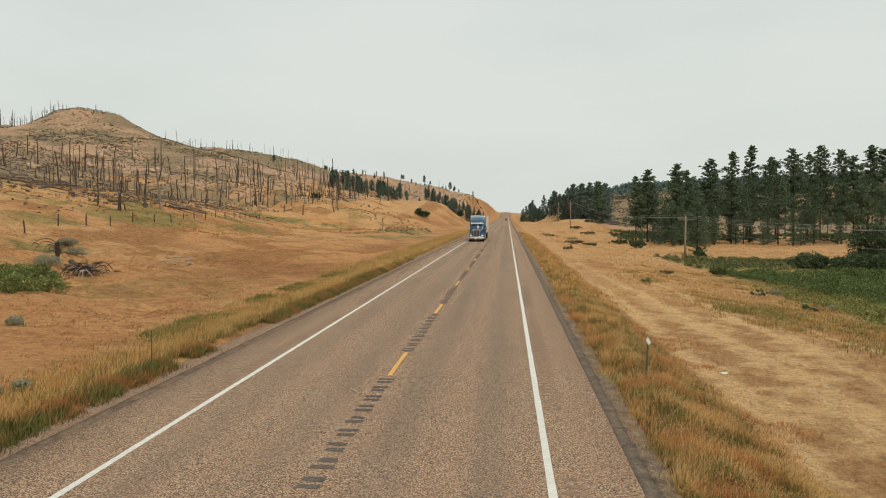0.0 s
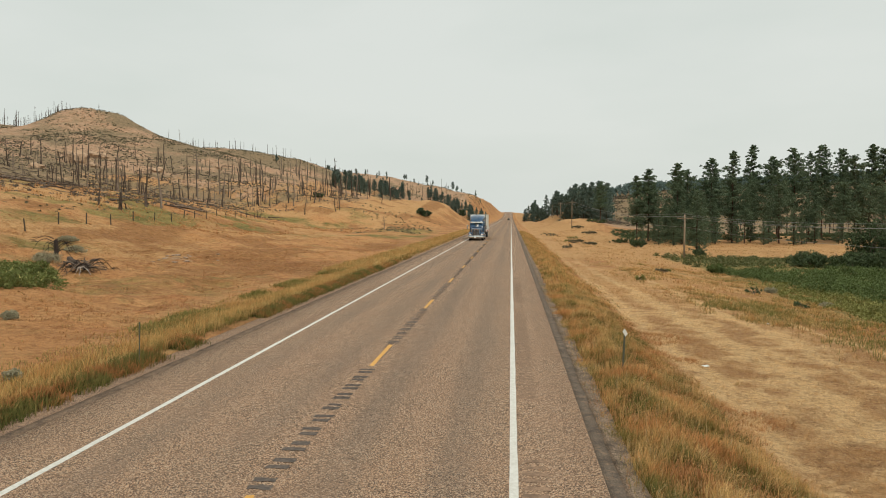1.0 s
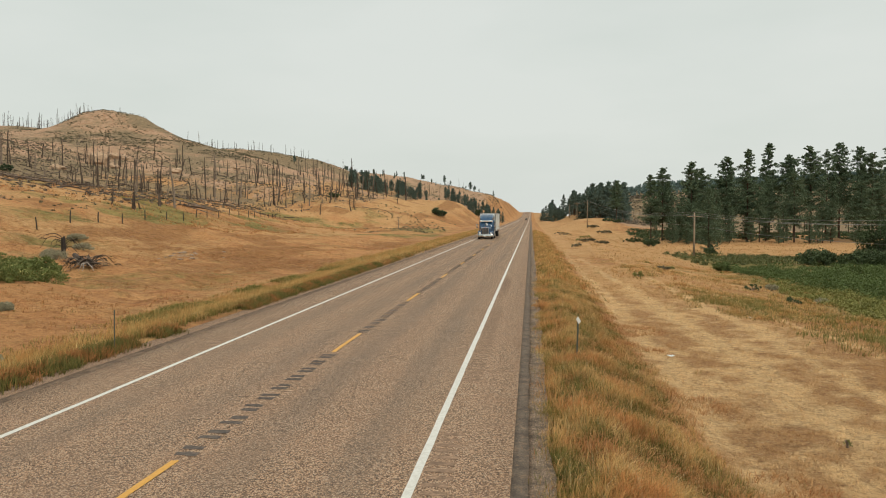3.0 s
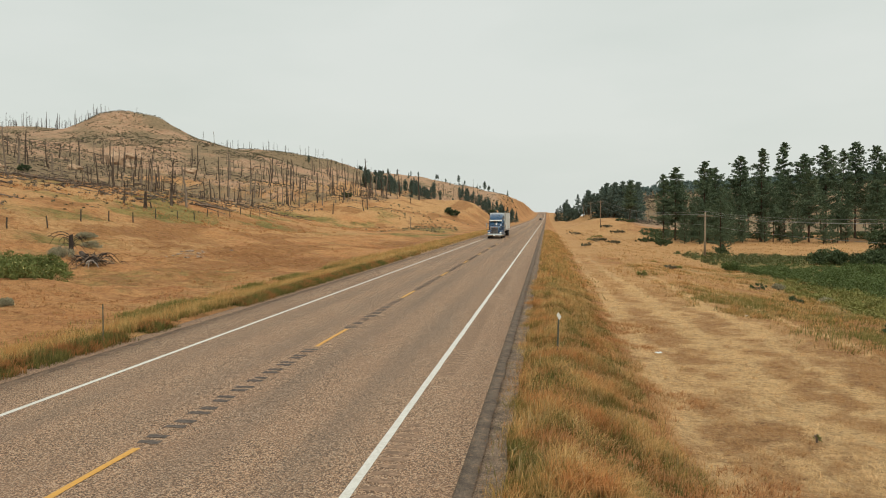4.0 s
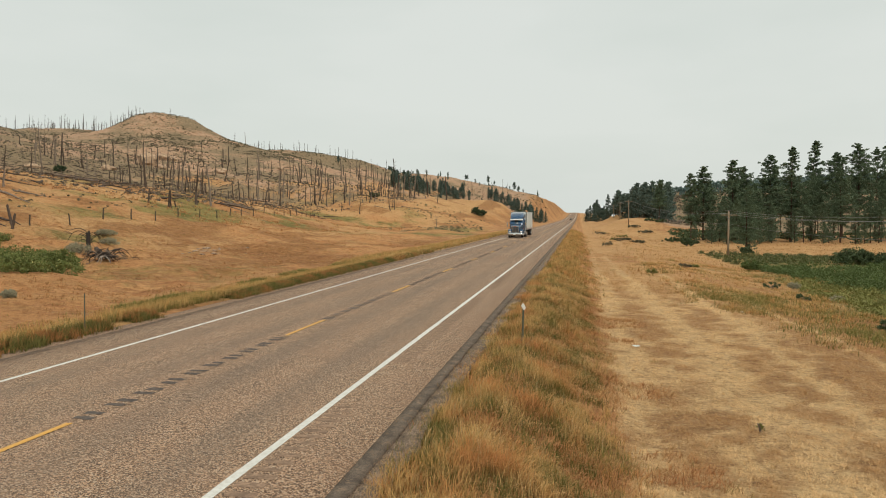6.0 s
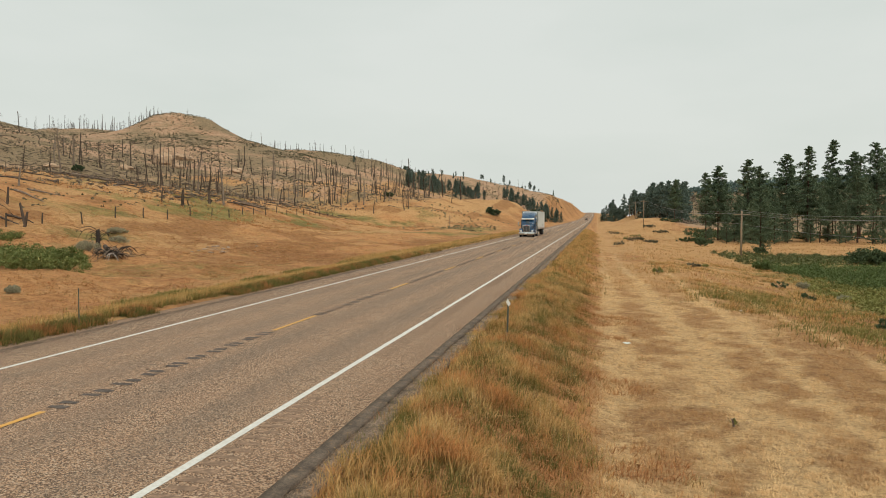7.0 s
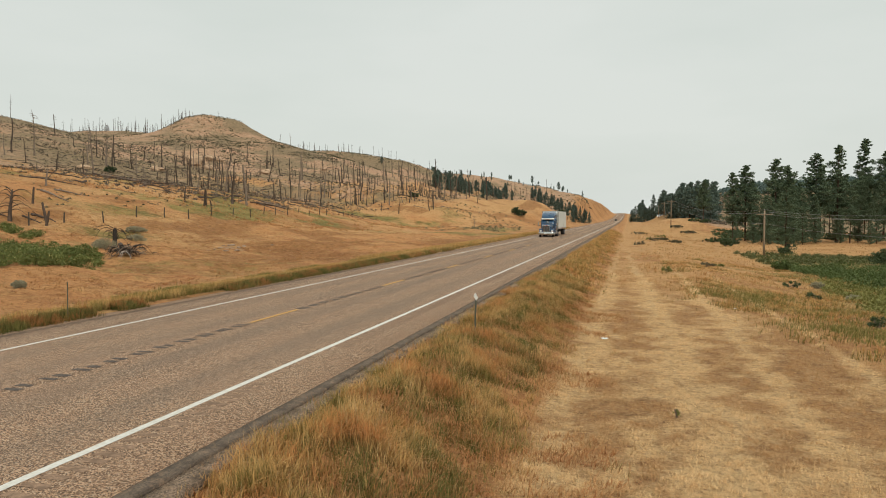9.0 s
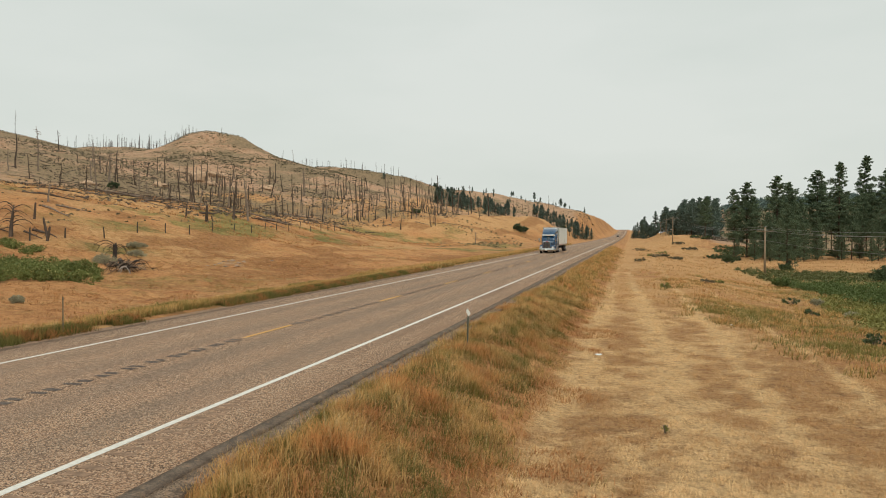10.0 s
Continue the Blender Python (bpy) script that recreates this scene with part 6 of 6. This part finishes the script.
def straw_material(name, dark_a, dark_b, light_a, light_b):
    """Stalks whose tufts go from reddish to bleached."""
    m = Nodes(name, 0.85)
    up, tone, pick = m.mask("tip")["Fac"], m.mask("tone")["Fac"], m.island()
    dark = m.mix(pick, dark_a, dark_b)
    light = m.mix(pick, light_a, light_b)
    c = m.mix(tone, dark, light)
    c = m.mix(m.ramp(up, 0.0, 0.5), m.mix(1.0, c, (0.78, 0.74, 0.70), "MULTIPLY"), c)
    m.shader.inputs["Specular IOR Level"].default_value = 0.25
    return m.done(c)


DITCH = grass_material("ditch_grass", (0.10, 0.10, 0.03), (0.19, 0.165, 0.05), (0.30, 0.25, 0.08), (0.46, 0.35, 0.13), (0.15, 0.155, 0.04), (0.40, 0.27, 0.09), greenness=0.47)
FIELD = grass_material("field_grass", (0.36, 0.20, 0.085), (0.50, 0.29, 0.125), (0.64, 0.41, 0.18), (0.72, 0.52, 0.265), (0.31, 0.25, 0.095), (0.54, 0.28, 0.11), greenness=0.58)
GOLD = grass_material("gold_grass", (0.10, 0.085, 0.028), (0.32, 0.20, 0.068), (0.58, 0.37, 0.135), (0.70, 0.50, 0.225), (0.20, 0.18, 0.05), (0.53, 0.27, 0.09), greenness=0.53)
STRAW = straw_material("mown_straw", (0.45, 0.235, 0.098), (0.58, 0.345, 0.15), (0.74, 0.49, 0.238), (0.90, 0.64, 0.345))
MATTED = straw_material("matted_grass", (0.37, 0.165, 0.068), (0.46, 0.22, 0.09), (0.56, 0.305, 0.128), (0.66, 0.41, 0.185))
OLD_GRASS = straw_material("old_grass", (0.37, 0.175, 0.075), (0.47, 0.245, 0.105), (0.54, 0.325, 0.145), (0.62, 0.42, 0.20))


def blades(name, xs, ys, heights, width, lean, material, seed, label):
    """Bent blades of grass in one mesh: three triangles each."""
    rng = np.random.RandomState(seed)
    n = len(xs)
    z = ground_z(xs, ys) - 0.02
    a = rng.uniform(0, 2 * np.pi, n)
    side = np.stack([np.cos(a), np.sin(a), np.zeros(n)], -1)
    b = rng.uniform(0, 2 * np.pi, n)
    bend = np.stack([np.cos(b) + 0.5, np.sin(b) * 0.8 - 0.1, np.zeros(n)], -1) * (lean * rng.uniform(0.2, 1.4, n) * heights)[:, None]
    p = np.stack([xs, ys, z], -1)
    up = np.zeros((n, 3))
    up[:, 2] = heights
    w = (width * rng.uniform(0.6, 1.5, n))[:, None]
    mid = p + 0.55 * up + 0.3 * bend
    tip = p + up + bend
    tip[:, 2] -= np.linalg.norm(bend, axis=1) * 0.35
    v = np.stack([p - side * w, p + side * w, mid - side * w * 0.8, mid + side * w * 0.8, tip], 1).reshape(-1, 3)
    k = np.arange(n)[:, None] * 5
    f = np.concatenate([k + (0, 1, 3), k + (0, 3, 2), k + (2, 3, 4)], 1).reshape(-1, 3)
    me = bulk_mesh(name, v, f, material)
    att = me.attributes.new("tip", "FLOAT", "POINT")
    att.data.foreach_set("value", np.tile(np.array((0, 0, 0.55, 0.55, 1.0), np.float32), n))
    return tagged(new(name, me), label, "grass", kind="stuff")


def tufted(rng, n, x0, x1, y0, y1, power=1.0, clump=9, spread=0.09):
    """Places gathered in tufts, denser towards the near end."""
    m = n // clump
    cx = rng.uniform(x0, x1, m)
    cy = y0 + (y1 - y0) * rng.uniform(0, 1, m) ** power
    return np.repeat(cx, clump) + rng.normal(0, spread, m * clump), np.repeat(cy, clump) + rng.normal(0, spread, m * clump)


def straw_tufts(name, xs, ys, tones, reach, per, width, material, seed, label, steep=1.35):
    """Flattened tufts: short stalks leaning out of one foot, each tuft with a tone of its own."""
    rng = np.random.RandomState(seed)
    n = len(xs) * per
    foot = np.stack([np.repeat(xs, per), np.repeat(ys, per)], -1) + rng.normal(0, 1.0, (n, 2)) * (0.02 + 0.35 * np.repeat(reach, per))[:, None]
    foot = np.concatenate([foot, ground_z(foot[:, 0], foot[:, 1])[:, None] - 0.01], 1)
    r = np.repeat(reach, per) * rng.uniform(0.5, 1.25, n)
    a, el = rng.uniform(0, 2 * np.pi, n), rng.uniform(0.25, steep, n)
    out = np.stack([np.cos(a) * np.cos(el), np.sin(a) * np.cos(el), np.sin(el)], -1)
    tip = foot + out * r[:, None]
    tip[:, 2] -= 0.25 * r * np.cos(el)
    b = a + np.pi / 2 + rng.normal(0, 0.5, n)
    side = np.stack([np.cos(b), np.sin(b), np.zeros(n)], -1) * (width * rng.uniform(0.6, 1.4, n))[:, None]
    v = np.stack([foot - side, foot + side, tip], 1).reshape(-1, 3)
    me = bulk_mesh(name, v, np.arange(3 * n).reshape(n, 3), material)
    att = me.attributes.new("tip", "FLOAT", "POINT")
    att.data.foreach_set("value", np.tile(np.array((0, 0, 1.0), np.float32), n))
    att = me.attributes.new("tone", "FLOAT", "POINT")
    att.data.foreach_set("value", np.repeat(tones, per * 3).astype(np.float32))
    return tagged(new(name, me), label, "grass", kind="stuff")


rng = np.random.RandomState(55)
# grass on the eastern verge: tall along the gravel, thinning towards the mown strip
x, y = tufted(rng, 250000, 5.20, 9.4, 5.5, 48, 1.35, 12, 0.07)
edge = np.clip((9.0 + 1.5 * bumps(x, y, 1.7, 3, 7) - x) / 1.3, 0, 1)
thin = rng.rand(len(x)) < edge * np.clip(0.55 + 2.4 * bumps(x, y, 0.9, 3, 2), 0.10, 1) * np.clip(1.15 - (x - 6.6) / 3.4, 0.3, 1)
x, y = x[thin], y[thin]
h = (0.20 + 0.24 * rng.rand(len(x)) + 0.34 * bumps(x, y, 1.3, 3, 1)) * np.clip(1.25 - (x - 6.4) / 3.4, 0.35, 1) * np.clip((x - 4.95) / 0.75, 0.4, 1)
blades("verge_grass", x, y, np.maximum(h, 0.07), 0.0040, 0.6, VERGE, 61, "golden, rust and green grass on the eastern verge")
pale = rng.rand(len(x)) < 0.022
blades("seed_stalks", x[pale], y[pale], h[pale] * 1.25 + 0.06, 0.0028, 0.4, SEED, 72, "pale dry seed stalks standing over the verge grass")
x, y = tufted(rng, 36000, 5.7, 11.5, 44, 200, 1.5, 9, 0.2)
keep = rng.rand(len(x)) < np.exp(-(np.maximum(0, x - 7.6 - 1.5 * bumps(x, y, 5, 3, 2)) / 1.3) ** 2)
x, y = x[keep], y[keep]
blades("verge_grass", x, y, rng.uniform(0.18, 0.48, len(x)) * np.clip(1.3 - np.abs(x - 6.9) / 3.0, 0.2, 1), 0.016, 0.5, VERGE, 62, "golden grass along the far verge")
tuft_x, tuft_y = tufted(rng, 54000, 5.4, 8.4, 6, 48, 1.3, 150, 0.17)
blades("green_tufts", tuft_x, tuft_y, rng.uniform(0.10, 0.36, len(tuft_x)), 0.0042, 0.65, TALL_GREEN, 73, "fresh green tufts among the verge grass")
# low matted rust grass under and behind it
x, y = tufted(rng, 72000, 5.6, 10.6, 5.5, 42, 1.3, 10, 0.10)
keep = bumps(x, y, 1.4, 3, 4) > -0.16 + 0.22 * np.maximum(0, x - 8.5)
x, y = x[keep], y[keep]
blades("rust_grass", x, y, rng.uniform(0.06, 0.24, len(x)), 0.0055, 1.2, RUST, 63, "rust-coloured matted grass beside the mown strip")


# the mown strip
m = 31000
x = rng.uniform(8.5, 21.0, m)
y = 9.0 + 50 * rng.uniform(0, 1, m) ** 1.9
keep = (zone_masks(x, y)[:, 0] + 0.5 * bumps(x, y, 1.2, 2, 3) > 0.16) & (rng.rand(m) > 0.85 * spot(x, y, 10.2, 19.7, 1.0, 0.6))
x, y = x[keep], y[keep]
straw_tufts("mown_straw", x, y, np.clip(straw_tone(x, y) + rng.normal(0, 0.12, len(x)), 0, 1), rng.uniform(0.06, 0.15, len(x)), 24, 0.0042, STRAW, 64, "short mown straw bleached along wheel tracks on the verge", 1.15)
# ranker grass, olive and rust, where the mower has not been
x, y = tufted(rng, 44000, 13.5, 30.0, 18, 90, 1.2, 30, 0.28)
keep = (bumps(x, y, 5, 3, 6) > -0.04) & (zone_masks(x, y)[:, 0] < 0.6)
x, y = x[keep], y[keep]
blades("rank_grass", x, y, rng.uniform(0.12, 0.38, len(x)), 0.011, 0.6, VERGE, 74, "taller olive and golden grass on the eastern field")
cx, cy = np.repeat((17.2, 16.6, 20.5, 23.5, 19.4), 3600), np.repeat((50, 45, 41, 36, 34), 3600)
x, y = cx + rng.normal(0, 1.5, len(cx)), cy + rng.normal(0, 2.2, len(cx))
keep = bumps(x, y, 1.6, 3, 2) > -0.12
x, y = x[keep], y[keep]
blades("olive_grass", x, y, rng.uniform(0.10, 0.34, len(x)), 0.009, 0.6, DITCH, 79, "patches of olive-green grass on the eastern field")
x, y = tufted(rng, 60000, 9.6, 30.0, 6, 95, 1.5, 10, 0.12)
keep = zone_masks(x, y)[:, 0] + 0.35 * bumps(x, y, 2.0, 2, 5) < 0.45
x, y = x[keep], y[keep]
blades("field_grass", x, y, rng.uniform(0.06, 0.28, len(x)) * np.clip(0.7 + 1.2 * bumps(x, y, 4, 3, 5), 0.25, 1.3), 0.010, 0.8, FIELD, 65, "dry rust-coloured grass on the eastern field")
# western verge: a green foot and golden tops
x, y = tufted(rng, 80000, -11.0, -6.5, 9, 62, 1.3)
thin = rng.rand(len(x)) < np.clip(1.25 - np.abs(x + 7.4) / 3.6, 0.15, 1) * np.clip(0.75 + 1.5 * bumps(x, y, 2.0, 3, 2), 0.2, 1)
x, y = x[thin], y[thin]
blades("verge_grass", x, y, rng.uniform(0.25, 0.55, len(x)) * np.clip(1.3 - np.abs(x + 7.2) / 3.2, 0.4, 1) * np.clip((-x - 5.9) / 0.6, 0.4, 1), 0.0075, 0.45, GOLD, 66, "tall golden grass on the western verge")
x, y = tufted(rng, 44000, -6.9, -5.95, 9, 75, 1.3)
keep = bumps(x * 0, y, 5, 3, 1) > -0.30
x, y = x[keep], y[keep]
blades("green_verge", x, y, rng.uniform(0.22, 0.40, len(x)) + 0.14 * np.clip(x + 6.6, 0, 1), 0.008, 0.45, TALL_GREEN, 67, "green grass at the foot of the western verge")
x, y = tufted(rng, 26000, -10.5, -6.2, 60, 230, 1.5, 9, 0.22)
blades("verge_grass", x, y, rng.uniform(0.25, 0.6, len(x)), 0.026, 0.4, GOLD, 68, "tall golden grass along the far western verge")
x, y = tufted(rng, 42000, -10.6, -8.7, 24, 125, 1.3, 12, 0.14)
keep = bumps(x * 0.3, y, 11, 3, 1) > -0.14
x, y = x[keep], y[keep]
blades("green_ditch", x, y, rng.uniform(0.12, 0.34, len(x)), 0.012, 0.5, DITCH, 77, "olive-green grass along the western ditch")
# western field: hummocks of old grass, then the grass between
m = 3600
x, y = rng.uniform(-45, -9.5, m), 10 + 62 * rng.uniform(0, 1, m) ** 1.2
keep = bumps(x, y, 5, 3, 3) + 0.5 * bumps(x, y, 1.6, 2, 5) > -0.06
x, y = x[keep], y[keep]
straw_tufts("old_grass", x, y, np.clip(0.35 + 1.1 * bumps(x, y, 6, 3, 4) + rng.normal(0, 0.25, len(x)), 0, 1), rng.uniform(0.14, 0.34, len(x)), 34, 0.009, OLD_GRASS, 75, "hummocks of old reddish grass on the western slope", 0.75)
# thick matted grass on the part of the slope beside the road
m = 9500
x, y = rng.uniform(-36, -10.5, m), 12 + 62 * rng.uniform(0, 1, m) ** 1.35
keep = (bumps(x, y, 1.7, 3, 0) + 0.6 * bumps(x, y, 5, 3, 3) > -0.12) & ~((x < -18) & (y < 47) & (y > 35.5 + 1.15 * (x + 18.3)))
x, y = x[keep], y[keep]
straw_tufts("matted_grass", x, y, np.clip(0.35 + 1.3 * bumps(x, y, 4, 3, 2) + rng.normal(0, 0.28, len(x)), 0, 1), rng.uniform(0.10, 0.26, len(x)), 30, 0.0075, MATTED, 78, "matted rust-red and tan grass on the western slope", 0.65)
x, y = tufted(rng, 80000, -44, -9, 10, 125, 1.4, 10, 0.14)
keep = bumps(x, y, 5, 3, 3) + 0.4 * rng.rand(len(x)) > -0.05
x, y = x[keep], y[keep]
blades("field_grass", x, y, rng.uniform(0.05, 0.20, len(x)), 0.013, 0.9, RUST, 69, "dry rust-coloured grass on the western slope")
x, y = tufted(rng, 26000, -110, -30, 90, 260, 1.3, 8, 0.3)
blades("field_grass", x, y, rng.uniform(0.12, 0.4, len(x)), 0.04, 0.6, RUST, 70, "dry grass on the burnt slope")
x, y = tufted(rng, 22000, 12, 70, 60, 260, 1.3, 8, 0.3)
blades("field_grass", x, y, rng.uniform(0.1, 0.35, len(x)), 0.035, 0.6, FIELD, 71, "dry grass on the far eastern field")
